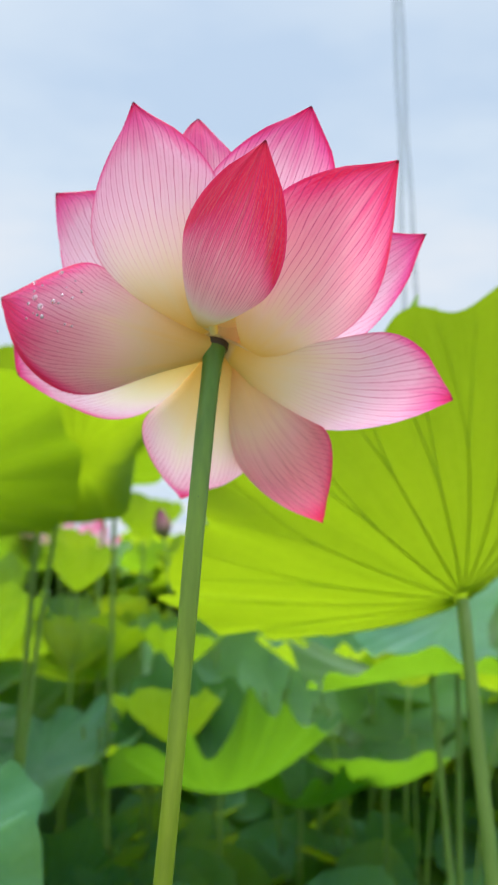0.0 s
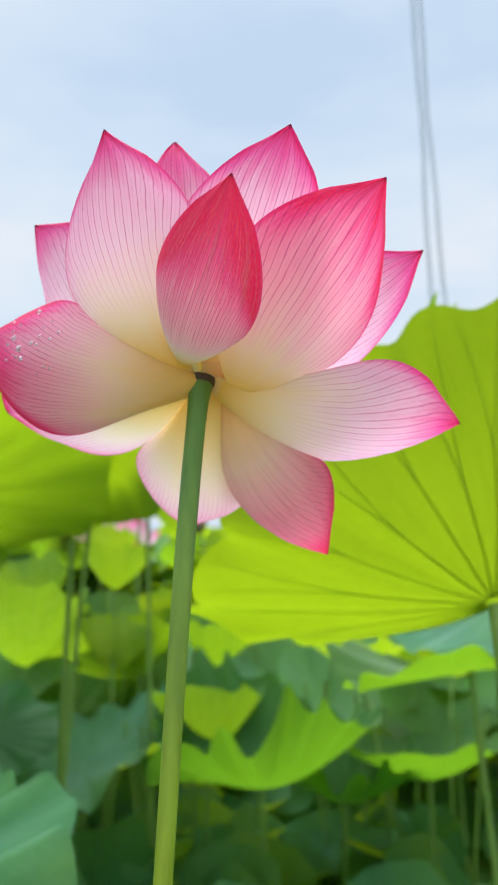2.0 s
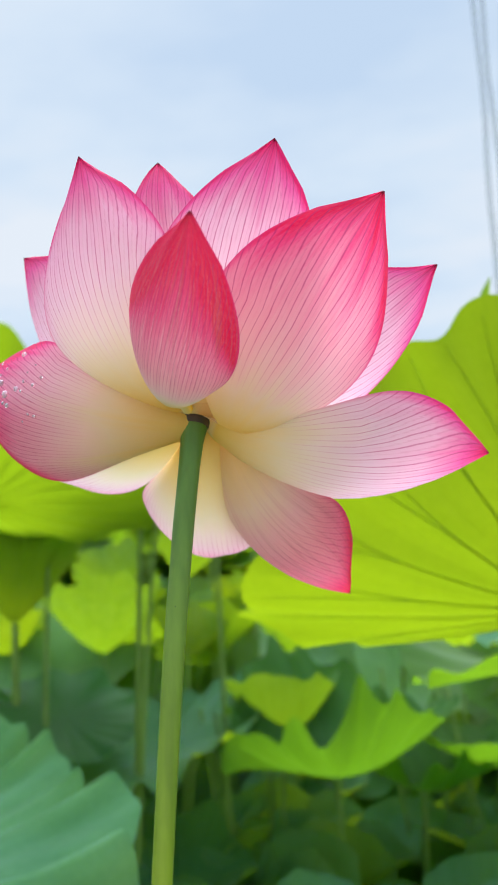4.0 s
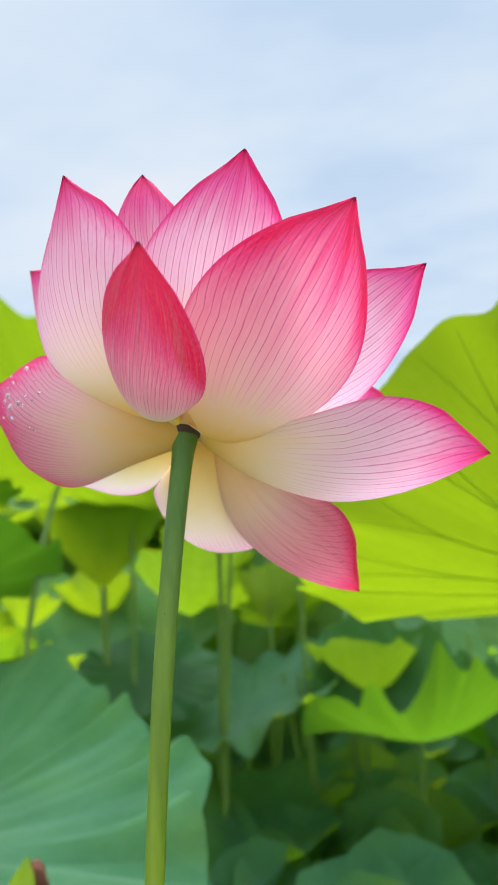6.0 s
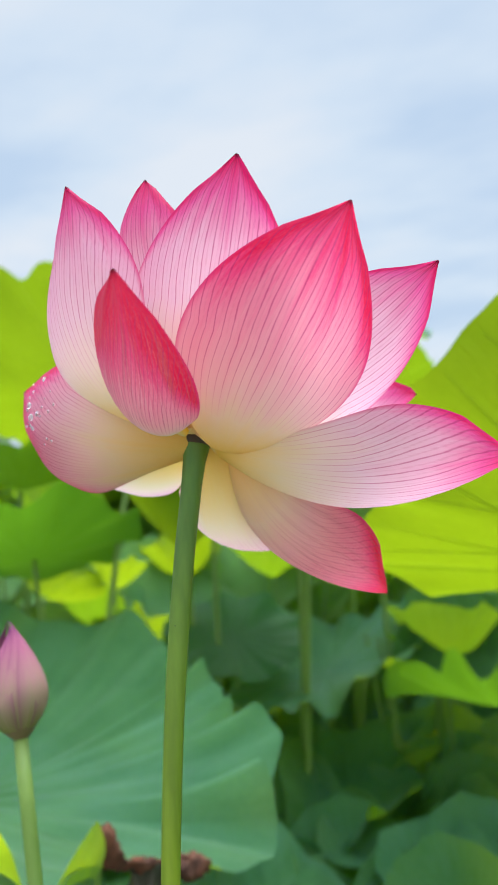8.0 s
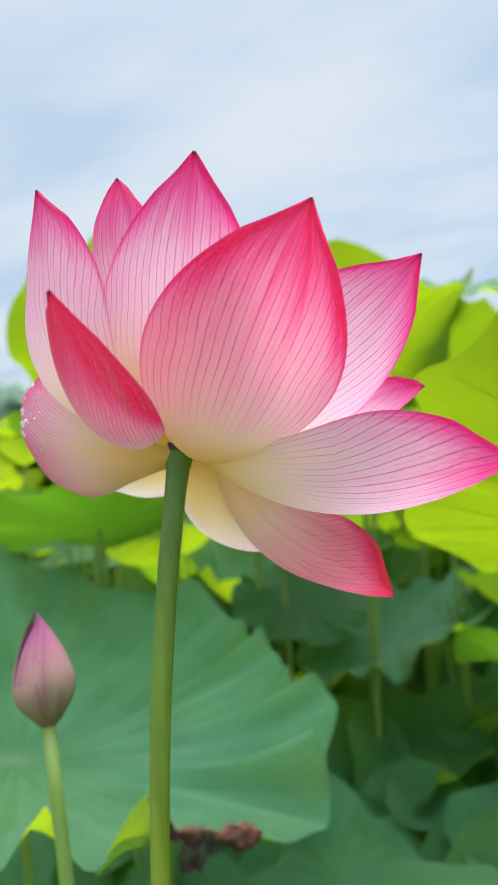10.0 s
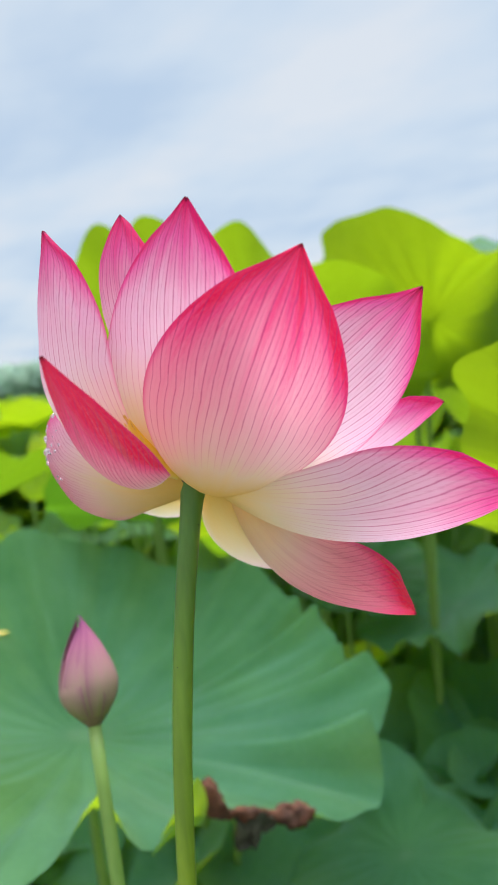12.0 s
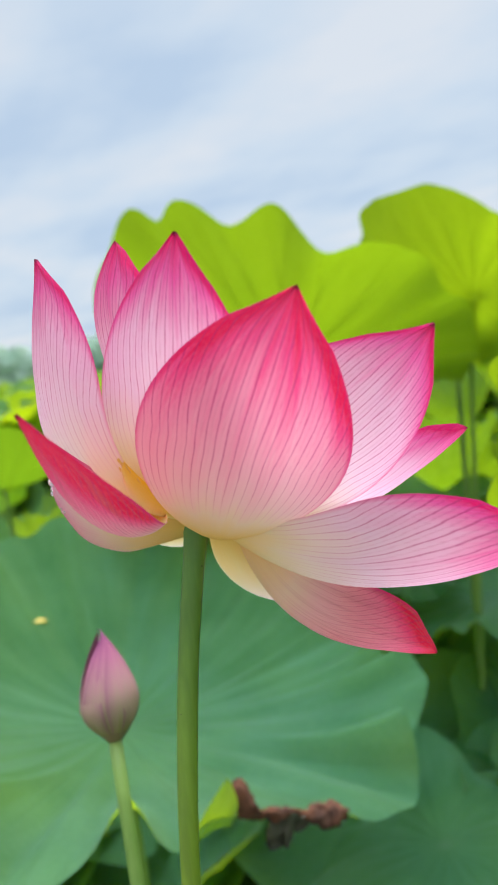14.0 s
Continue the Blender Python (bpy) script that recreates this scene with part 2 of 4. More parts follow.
    lit = n.mix(n.math("MULTIPLY", darken, 0.92), lit, n.mix(pale, (0.125, 0.31, 0.010, 1), (0.215, 0.285, 0.003, 1)))
    return finish(m, n, top, lit, 0.66, 0.45, 0.10, n.math("ADD", n.math("MULTIPLY", n.math("MULTIPLY", vein, 0.7), undarkened), n.math("ADD", n.math("MULTIPLY", grain, 0.3), n.math("MULTIPLY", n.math("MULTIPLY", pleat, n.span(r, 0.08, 0.5)), 1.6))), 0.6, 0.008, True)


def rib_material():
    m, n = material("leaf_rib")
    grain = n.noise(120.0, 3.0, n.add("ShaderNodeTexCoord").outputs["Object"])
    return finish(m, n, n.mix(grain, (0.13, 0.24, 0.06, 1), (0.18, 0.30, 0.08, 1)), n.mix(grain, (0.34, 0.46, 0.008, 1), (0.42, 0.54, 0.010, 1)), 0.7, 0.5, 0.03)


def bud_material():
    m, n = material("lotus_bud_petal")
    uv = n.add("ShaderNodeSeparateXYZ", Vector=n.add("ShaderNodeUVMap").outputs[0])
    u, v = uv.outputs[0], uv.outputs[1]
    rand = n.add("ShaderNodeObjectInfo").outputs["Random"]
    streak = n.noise(8.0, 4.0, n.add("ShaderNodeCombineXYZ", X=n.math("MULTIPLY", u, 0.4), Y=n.math("MULTIPLY", v, 5.0), Z=n.math("MULTIPLY", rand, 9.0)).outputs[0])
    tone = n.ramp(n.math("ADD", u, n.math("MULTIPLY", n.math("SUBTRACT", streak, 0.5), 0.4)), [(0.0, (0.26, 0.27, 0.08)), (0.20, (0.40, 0.31, 0.18)), (0.45, (0.48, 0.25, 0.23)), (0.75, (0.46, 0.15, 0.23)), (1.0, (0.26, 0.06, 0.16))])
    tone = n.mix(n.math("MULTIPLY", n.math("POWER", n.math("ABSOLUTE", n.math("SUBTRACT", n.math("MULTIPLY", v, 2.0), 1.0)), 6.0), 0.6), tone, (0.26, 0.07, 0.15, 1))
    tone = n.mix(n.math("MULTIPLY", rand, 0.5), tone, n.mix(1.0, tone, (0.5, 0.55, 0.5, 1), "MULTIPLY"))
    return finish(m, n, tone, tone, 0.10, 0.5, 0.04, streak, 0.2, 0.001)


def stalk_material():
    """Flower stalk: yellow-green low down, deep green towards the flower partly as painted petal shade, with lengthwise
    grain.
    """
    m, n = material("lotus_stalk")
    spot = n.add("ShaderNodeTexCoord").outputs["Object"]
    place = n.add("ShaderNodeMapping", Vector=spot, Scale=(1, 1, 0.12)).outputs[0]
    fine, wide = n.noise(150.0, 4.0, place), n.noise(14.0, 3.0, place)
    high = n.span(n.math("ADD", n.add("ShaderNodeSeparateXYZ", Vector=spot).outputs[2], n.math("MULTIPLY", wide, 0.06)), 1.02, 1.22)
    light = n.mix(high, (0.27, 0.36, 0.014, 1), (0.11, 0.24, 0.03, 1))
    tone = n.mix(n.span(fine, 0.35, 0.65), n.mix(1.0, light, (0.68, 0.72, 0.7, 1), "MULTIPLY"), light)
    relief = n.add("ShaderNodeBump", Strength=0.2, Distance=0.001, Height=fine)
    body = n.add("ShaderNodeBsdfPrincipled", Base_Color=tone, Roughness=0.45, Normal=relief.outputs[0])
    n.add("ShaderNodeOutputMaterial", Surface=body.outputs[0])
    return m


PETAL, LEAF, VEIN, BUD = petal_material(), leaf_material(), rib_material(), bud_material()
STALK = solid("leaf_stalk", (0.24, 0.36, 0.07), (0.15, 0.26, 0.04), 90.0, 0.5, 0.0, 0.2, (1, 1, 0.12))
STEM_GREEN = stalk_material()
NECK = solid("stalk_neck", (0.10, 0.05, 0.035), (0.035, 0.03, 0.015), 260.0, 0.6)
PRICKLE = solid("stalk_prickle", (0.06, 0.06, 0.02), (0.03, 0.03, 0.015), 300.0, 0.6)
SHRED = solid("dead_leaf_shred", (0.085, 0.070, 0.045), (0.030, 0.040, 0.018), 40.0, 0.95, 0.0, 0.4)
DRY = solid("withered_leaf_edge", (0.17, 0.055, 0.022), (0.030, 0.018, 0.014), 45.0, 0.95, 0.0, 0.5)
GOLD = solid("lotus_receptacle", (0.88, 0.70, 0.20), (0.80, 0.60, 0.14), 150.0, 0.5)
ANTHER = solid("stamen_anther", (0.85, 0.62, 0.12), (0.70, 0.45, 0.06), 300.0, 0.5)
BASE = solid("flower_base", (0.80, 0.57, 0.24), (0.70, 0.47, 0.17), 120.0, 0.55)
SEPAL = solid("bud_scale", (0.20, 0.13, 0.06), (0.13, 0.12, 0.04), 80.0, 0.5)


def yolk_material():
    """Inner face of a petal's base: golden at the foot, cream above."""
    m, n = material("petal_base")
    uv = n.add("ShaderNodeSeparateXYZ", Vector=n.add("ShaderNodeUVMap").outputs[0])
    grain = n.noise(14.0, 3.0, n.add("ShaderNodeCombineXYZ", X=n.math("MULTIPLY", uv.outputs[0], 0.4), Y=n.math("MULTIPLY", uv.outputs[1], 3.0)).outputs[0])
    place = n.math("ADD", uv.outputs[1], n.math("MULTIPLY", n.math("SUBTRACT", grain, 0.5), 0.4))
    tone = n.ramp(place, [(0.0, (0.94, 0.66, 0.05)), (0.35, (0.95, 0.75, 0.16)), (0.8, (0.94, 0.82, 0.40)), (1.0, (0.94, 0.84, 0.50))])
    return finish(m, n, tone, tone, 0.35, 0.5, 0.05, grain, 0.2, 0.0005)


YOLK = yolk_material()


def cord_material():
    m, n = material("clear_nylon_cord")
    grain = n.noise(90.0, 3.0, n.add("ShaderNodeTexCoord").outputs["Object"])
    clear = n.add("ShaderNodeBsdfTransparent", Color=(0.93, 0.94, 0.95, 1))
    cloudy = n.add("ShaderNodeBsdfTranslucent", Color=n.mix(grain, (0.30, 0.32, 0.34, 1), (0.38, 0.40, 0.42, 1)))
    whole = n.add("ShaderNodeMixShader", Fac=0.22)
    n.put(whole, "1", clear.outputs[0])
    n.put(whole, "2", cloudy.outputs[0])
    n.add("ShaderNodeOutputMaterial", Surface=whole.outputs[0])
    return m


CABLE = cord_material()


def water_material():
    m, n = material("pond_water")
    place = n.add("ShaderNodeTexCoord").outputs["Object"]
    silt = n.noise(1.5, 4.0, place)
    tone = n.mix(silt, (0.030, 0.070, 0.018, 1), (0.055, 0.105, 0.030, 1))
    relief = n.add("ShaderNodeBump", Strength=0.05, Distance=0.01, Height=n.noise(14.0, 2.0, place))
    murk = n.add("ShaderNodeBsdfDiffuse", Color=tone)
    sheen = n.add("ShaderNodeBsdfGlossy", Color=(1, 1, 1, 1), Roughness=0.25, Normal=relief.outputs[0])
    body = n.add("ShaderNodeMixShader", Fac=0.025)
    n.put(body, "1", murk.outputs[0])
    n.put(body, "2", sheen.outputs[0])
    n.add("ShaderNodeOutputMaterial", Surface=body.outputs[0])
    return m


def glass_material():
    m, n = material("water_bead")
    body = n.add("ShaderNodeBsdfPrincipled", Base_Color=(1, 1, 1, 1), Roughness=0.03, IOR=1.33, Transmission_Weight=0.72)
    n.add("ShaderNodeOutputMaterial", Surface=body.outputs[0])
    return m


# pale tone of the unseen ground that is added to bounce light
BOUNCE = solid("bounce_bank_tone", (0.25, 0.22, 0.18), (0.18, 0.16, 0.13), 30.0, 0.85)
WATER, DROP = water_material(), glass_material()


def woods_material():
    m, n = material("hazed_foliage")
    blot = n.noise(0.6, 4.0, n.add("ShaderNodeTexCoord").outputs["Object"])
    # distance haze is mixed into these pale foliage colours
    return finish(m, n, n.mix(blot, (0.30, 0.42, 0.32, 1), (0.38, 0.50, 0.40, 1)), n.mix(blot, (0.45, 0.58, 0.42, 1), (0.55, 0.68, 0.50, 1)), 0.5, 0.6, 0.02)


WOODS = woods_material()


# ---- builders ----
def link(name, bm, mat, parent=None, label="", smooth=True):
    mesh = bpy.data.meshes.new(name)
    bm.to_mesh(mesh)
    bm.free()
    if smooth:
        mesh.shade_smooth()
    mesh.materials.append(mat)
    ob = new(name, mesh)
    ob.parent = parent
    if label:
        ob["label"] = label
    return ob


def part(name, bm, mat, parent, label="", smooth=True):
    """One mesh object under a thing or under a part."""
    return link(name, bm, mat, parent, label, smooth)


def thing(name, label, category, group="", kind="", at=(0, 0, 0)):
    ob = new(name)
    ob.empty_display_size = 0.02
    ob.location = at
    return tagged(ob, label, category, group, kind)


def grid(points, uvs=None, closed=False):
    """A bmesh sheet from rows of points; closed joins each row's end to its start."""
    bm = bmesh.new()
    rows = [[bm.verts.new(p) for p in row] for row in points]
    layer = bm.loops.layers.uv.new("UVMap")
    wide = len(rows[0])
    for i in range(len(rows) - 1):
        for j in range(wide if closed else wide - 1):
            k = (j + 1) % wide
            face = bm.faces.new((rows[i][j], rows[i][k], rows[i + 1][k], rows[i + 1][j]))
            if uvs:
                spots = (uvs[i][j], uvs[i][j + 1], uvs[i + 1][j + 1], uvs[i + 1][j])
                for loop, spot in zip(face.loops, spots):
                    loop[layer].uv = spot
    return bm


def tube(path, radii, sides=12, rough=0.0, seed=0):
    """A closed-ended tapering tube along a path."""
    rows, frame_side = [], Vector((1, 0, 0))
    path = [Vector(p) for p in path]
    for i, p in enumerate(path):
        t = (path[min(i + 1, len(path) - 1)] - path[max(i - 1, 0)]).normalized()
        side = (frame_side - t * frame_side.dot(t)).normalized()
        up = t.cross(side)
        row = []
        for j in range(sides):
            a = 2 * math.pi * j / sides
            k = radii[i] * (1 + rough * noise.noise((p * 40 + Vector((math.cos(a), math.sin(a), seed)))))
            row.append(p + (side * math.cos(a) + up * math.sin(a)) * k)
        rows.append(row)
    bm = grid(rows, closed=True)
    bm.verts.ensure_lookup_table()
    total = len(path) * sides
    bm.faces.new(list(reversed(bm.verts[:sides])))
    bm.faces.new(bm.verts[total - sides : total])
    return bm


def bend(a, b, c, steps=14):
    """Points on the curve that starts at a, is drawn towards b and ends at c."""
    a, b, c = Vector(a), Vector(b), Vector(c)
    return [a * (1 - s) ** 2 + b * 2 * s * (1 - s) + c * s * s for s in (i / steps for i in range(steps + 1))]


def toward(axis, spin=0.0):
    """The turn that lays z along axis."""
    return Vector((0, 0, 1)).rotation_difference(Vector(axis)).to_matrix().to_4x4() @ Matrix.Rotation(radians(spin), 4, "Z")


def blade_point(r, a, radius, slope, power, wave, folds, seed, ragged, warp=(0, 0, 0, 0), scallop=(0, 0), notch=(0, 1, 0), pleat=0.0, lobes=(0, 0), bumps=()):
    """A point of a lotus leaf about its hub; r 0 to 1, a in radians."""
    s = radians(slope)
    ripple = math.sin(folds * a + seed) + 0.55 * math.sin((folds + 3) * a + 2.1 * seed) + 0.35 * math.sin(2 * folds * a + seed * 0.7)
    rough = noise.noise((math.cos(a) * 2.2, math.sin(a) * 2.2, seed * 3.7))
    fine = noise.noise((math.cos(a) * 7.0, math.sin(a) * 7.0, seed * 1.7))
    out = radius * r * (1 - 0.25 * math.sin(s) * r) * (1 + ragged * (rough + 0.35 * fine) * r * r)
    high = radius * (math.tan(s) * 0.9 * r**power + wave * (ripple * 0.55 + rough) * r**2.5)
    high += radius * r * r * (warp[0] * math.cos(2 * a) + warp[1] * math.sin(2 * a) + warp[2] * math.cos(3 * a) + warp[3] * math.sin(3 * a))
    gap = math.remainder(a - radians(notch[0]), 2 * math.pi) / radians(notch[1])
    out *= 1 - notch[2] * math.exp(-gap * gap) * r**4
    calm = 1 - math.exp(-(gap / 1.25) ** 2) if notch[2] else 1.0
    high += radius * calm * scallop[1] * (math.sin(scallop[0] * a + 3 * rough) + 0.5 * fine) * r**3.5
    out *= 1 + 0.4 * calm * scallop[1] * math.sin(scallop[0] * a + 3 * rough + 1.2) * r**4
    out *= 1 + calm * lobes[1] * math.sin(lobes[0] * a + 5 * rough) * r**6
    high += radius * calm * pleat * (math.sin(23 * a + 4 * rough + 3 * r) + 0.6 * math.sin(37 * a + 6 * rough)) * r**3 * (0.6 + 0.6 * math.cos(a) + rough)
    for at, wide, lift, reach in bumps:
        swell = math.exp(-((math.remainder(a - radians(at), 2 * math.pi) / radians(wide)) ** 2)) * r**3
        high += radius * lift * swell
        out *= 1 + reach * swell
    high += radius * 0.009 * math.sin(21 * a + 2 * rough) * r * (1.2 - r)
    return Vector((out * math.cos(a), out * math.sin(a), high))


def blade_mesh(rings=20, around=216, **shape):
    rows, uvs = [], []
    for i in range(rings + 1):
        r = max(0.012, i / rings)
        rows.append([blade_point(r, 2 * math.pi * j / around, **shape) for j in range(around)])
        uvs.append([(r, j / around) for j in range(around + 1)])
    bm = grid(rows, uvs, closed=True)
    bm.verts.ensure_lookup_table()
    bm.faces.new(list(reversed(bm.verts[:around])))
    return bm


def rib_mesh(k, count=21, width=0.0022, **shape):
    """One raised rib under the blade: it runs from the hub and forks before the rim."""
    bm = bmesh.new()
    base = 2 * math.pi * (k + 0.5 + 0.18 * math.sin(k * 7.3)) / count
    fork = 0.52 + 0.14 * math.sin(k * 3.1 + 1)
    for lean in (-1, 1):
        before = None
        for i in range(15):
            r = 0.03 + 0.93 * i / 14
            a = base + lean * (0.55 * math.pi / count) * max(0.0, r - fork) / (1 - fork)
            p = blade_point(r, a, **shape)
            t = (blade_point(min(1, r + 0.02), a, **shape) - p).normalized()
            side = t.cross(Vector((0, 0, 1))).normalized()
            down = t.cross(side)
            down *= -1 if down.z > 0 else 1
            w = width * (1.15 - 0.9 * r)
            ring = [bm.verts.new(p + side * w - down * 0.0002), bm.verts.new(p + down * w * 0.9), bm.verts.new(p - side * w - down * 0.0002)]
            if before:
                bm.faces.new((before[0], before[1], ring[1], ring[0]))
                bm.faces.new((before[1], before[2], ring[2], ring[1]))
            before = ring
    return bm


def lotus_leaf(hub, foot, axis=(0, 0, 1), spin=0.0, radius=0.25, slope=15.0, power=1.3, wave=0.06, folds=5, seed=1.0, ragged=0.075,
               scallop=(9, 0.045), notch=(0, 1, 0), darken=0.0, warp=(0, 0, 0, 0), pleat=0.0, lobes=(0, 0), bumps=(), pale=0.0, stalk=0.0065, ribs=0.0, knee=None, label="", group=""):
    """A leaf on its stalk: blade, raised ribs underneath, and a petiole down into the water."""
    hub = Vector(hub)
    leaf = thing("lotus_leaf", label, "leaf", group, at=(foot[0], foot[1], 0))
    shape = dict(radius=radius, slope=slope, power=power, wave=wave, folds=folds, seed=seed, ragged=ragged, warp=warp, scallop=scallop, notch=notch, pleat=pleat, lobes=lobes, bumps=bumps)
    m = Matrix.Translation(hub - leaf.location) @ toward(axis, spin)
    blade = part("blade", blade_mesh(**shape), LEAF, leaf)
    blade.matrix_basis, blade.color = m, (1 - darken, 1 - pale, 1, 1)
    for k in range(21 if ribs > 0 else 0):
        part("rib", rib_mesh(k, width=ribs, **shape), VEIN, blade).location = (0, 0, -0.0006)
    low = Vector((0, 0, -0.03))
    top = hub - leaf.location + Vector(axis).normalized() * (0.010 if knee else -0.001)
    mid = top.lerp(low, 0.45)
    if knee:
        mid = Vector(knee) - leaf.location
    path = bend(low, mid, top, 20)
    part("petiole", tube(path, [stalk * (1.25 - 0.35 * i / 20) for i in range(21)], 10, 0.08, seed), STALK, leaf, "green ribbed stalk")
    return leaf


# ---- the pond ----
bm = bmesh.new()
bmesh.ops.create_circle(bm, cap_ends=True, cap_tris=True, segments=96, radius=900)
tagged(link("water", bm, WATER, smooth=False), "dark still pond water under the lotus plants", "water", kind="structure")

# unseen bank behind the camera, added so pale ground bounces fill onto the flower
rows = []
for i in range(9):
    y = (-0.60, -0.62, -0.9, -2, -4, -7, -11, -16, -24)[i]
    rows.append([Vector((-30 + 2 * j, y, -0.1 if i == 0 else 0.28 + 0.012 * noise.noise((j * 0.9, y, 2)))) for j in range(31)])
tagged(link("bank_path", grid(rows), BOUNCE), "unseen pale bank behind the camera, added to bounce fill light", "path", kind="structure")

# ---- the open flower ----
HUB, LIFT = Vector((-0.0187, 0.3464, 1.2064)), Vector((0, 0.3, 0.95)).normalized()
flower = thing("lotus_flower", "open pink and cream lotus flower on a tall green stalk", "flower", at=(-0.05, 0.33, 0))


def add_petal(tip, shift, roll, bulge, skew, side, wide, p, q, cup, twist, tipcup, pink, vein, warm, thin, dense, label):
    """A spoon-shaped petal from its base at the hub to its tip."""
    tip, base = Vector(tip), HUB + Vector(shift)
    e = (tip - base).normalized()
    length = (tip - base).length
    radial = tip - HUB
    radial = (radial - LIFT * radial.dot(LIFT)).normalized()
    back = radial * 0.7 - LIFT * 0.7
    back = (back - e * back.dot(e)).normalized()
    flank = e.cross(back)
    back, flank = back * math.cos(roll) + flank * math.sin(roll), flank * math.cos(roll) - back * math.sin(roll)
    peak = p / (p + q)
    rows, uvs, steps, across = [], [], 34, 18
    for i in range(steps + 1):
        u = 0.004 + 0.996 * i / steps
        f = 4 * u * (1 - u) * (1 + skew * (1 - 2 * u))
        df = 4 * (1 - 2 * u) * (1 + skew * (1 - 2 * u)) - 8 * skew * u * (1 - u)
        mid = base + (e * u + back * bulge * f + flank * side * 4 * u * (1 - u)) * length
        t = (e + back * bulge * df + flank * side * 4 * (1 - 2 * u)).normalized()
        nn = (back - t * t.dot(back)).normalized()
        ss = t.cross(nn)
        a = twist * (u - 0.5)
        nn, ss = nn * math.cos(a) + ss * math.sin(a), ss * math.cos(a) - nn * math.sin(a)
        half = length * wide * (u / peak) ** p * (max(1 - u, 0.0) / (1 - peak)) ** q + 0.0004 + 0.0052 * (1 - u) ** 5
        half *= 1 - 0.30 * max(0.0, (u - 0.86) / 0.14)
        bow = max(cup * (1 + tipcup * (2 * u - 1)), 0.02)
        row = []
        for j in range(across + 1):
            v = 2 * j / across - 1
            curl = 0.0006 * math.sin(9 * v + 14 * u + 30 * pink) * u
            row.append(mid + ss * (half * math.sin(v * bow) / bow) + nn * (-half * (1 - math.cos(v * bow)) / bow + curl) - flower.location)
        rows.append(row)
        uvs.append([(u, j / across) for j in range(across + 1)])
    # the claw that joins the petal to the base of the flower
    root = HUB + LIFT * 0.0005 - flower.location
    claw, edge_row = [], rows[0]
    centre = edge_row[across // 2]
    for k in range(6):
        s = k / 6
        claw.append([root.lerp(p, s) + (p - centre) * (1 - s) * 0.75 for p in edge_row])
    petal = part("petal", grid(claw + rows, [[(0.09, j / across) for j in range(across + 1)]] * 6 + uvs), PETAL, flower, label)
    petal.color = (0.5 + pink, 0.49 * vein if dense else 0.5 + 0.49 * vein, warm, thin)
    return rows


add_petal(tip=(0.0020, 0.2569, 1.2567), shift=(-0.0085, -0.0143, 0.0013), roll=-0.401, bulge=0.151, skew=0.545, side=0.031,
          wide=0.295, p=0.793, q=0.956, cup=1.071, twist=0.063, tipcup=-0.420, pink=0.42, vein=0.95, warm=0.95, thin=0.45, dense=1, label="deep red-pink outer petal, cupped like a spoon")
add_petal(tip=(0.0624, 0.3155, 1.2835), shift=(0.0169, -0.0083, -0.0096), roll=-0.334, bulge=0.107, skew=0.243, side=-0.015,
          wide=0.343, p=0.836, q=0.928, cup=0.580, twist=-0.207, tipcup=0.505, pink=0.11, vein=0.98, warm=0.70, thin=1, dense=0, label="broad rose-pink petal with fine dark veins")
add_petal(tip=(-0.0617, 0.3204, 1.3120), shift=(-0.0078, -0.0054, -0.0011), roll=0.295, bulge=0.234, skew=0.489, side=0.001,
          wide=0.301, p=1.049, q=1.007, cup=0.586, twist=0.114, tipcup=0.149, pink=0.01, vein=0.9, warm=0.12, thin=0.95, dense=0, label="tall pale pink upright petal with a dark tip")
add_petal(tip=(0.0220, 0.3111, 1.3062), shift=(0.0104, -0.0127, 0.0054), roll=-0.264, bulge=0.053, skew=0.081, side=-0.027,
          wide=0.339, p=0.559, q=0.844, cup=0.549, twist=-0.746, tipcup=-0.528, pink=0.04, vein=1, warm=0.08, thin=0.9, dense=0, label="pale pink upright inner petal with dark veins")
add_petal(tip=(-0.0325, 0.3366, 1.3141), shift=(0.0016, -0.0027, 0.0019), roll=0.105, bulge=0.148, skew=-0.426, side=0.023,
          wide=0.226, p=0.611, q=0.612, cup=0.979, twist=0.597, tipcup=-0.183, pink=0.05, vein=0.9, warm=0.08, thin=1, dense=0, label="small pink upright petal at the back")
add_petal(tip=(0.0844, 0.3576, 1.2677), shift=(0.0041, 0.0011, 0.0022), roll=-0.814, bulge=0.004, skew=-0.136, side=0.059,
          wide=0.288, p=0.636, q=0.957, cup=0.640, twist=0.023, tipcup=-0.231, pink=0, vein=1, warm=0.08, thin=0.72, dense=0, label="pale pink petal with slanting veins")
add_petal(tip=(-0.1091, 0.3667, 1.2883), shift=(-0.0002, -0.0001, -0.0010), roll=0.590, bulge=0.193, skew=0.395, side=-0.043,
          wide=0.304, p=0.764, q=0.787, cup=0.651, twist=0.108, tipcup=0.020, pink=0, vein=0.9, warm=0.05, thin=1, dense=0, label="pale pink upright side petal")
add_petal(tip=(0.1067, 0.3913, 1.1894), shift=(0.0071, 0.0029, -0.0079), roll=-0.428, bulge=0.150, skew=-0.000, side=0.013,
          wide=0.307, p=1.197, q=0.758, cup=0.960, twist=0.237, tipcup=0.528, pink=0.01, vein=0.95, warm=0.1, thin=0.85, dense=0, label="wide spreading petal, cream base and magenta tip")
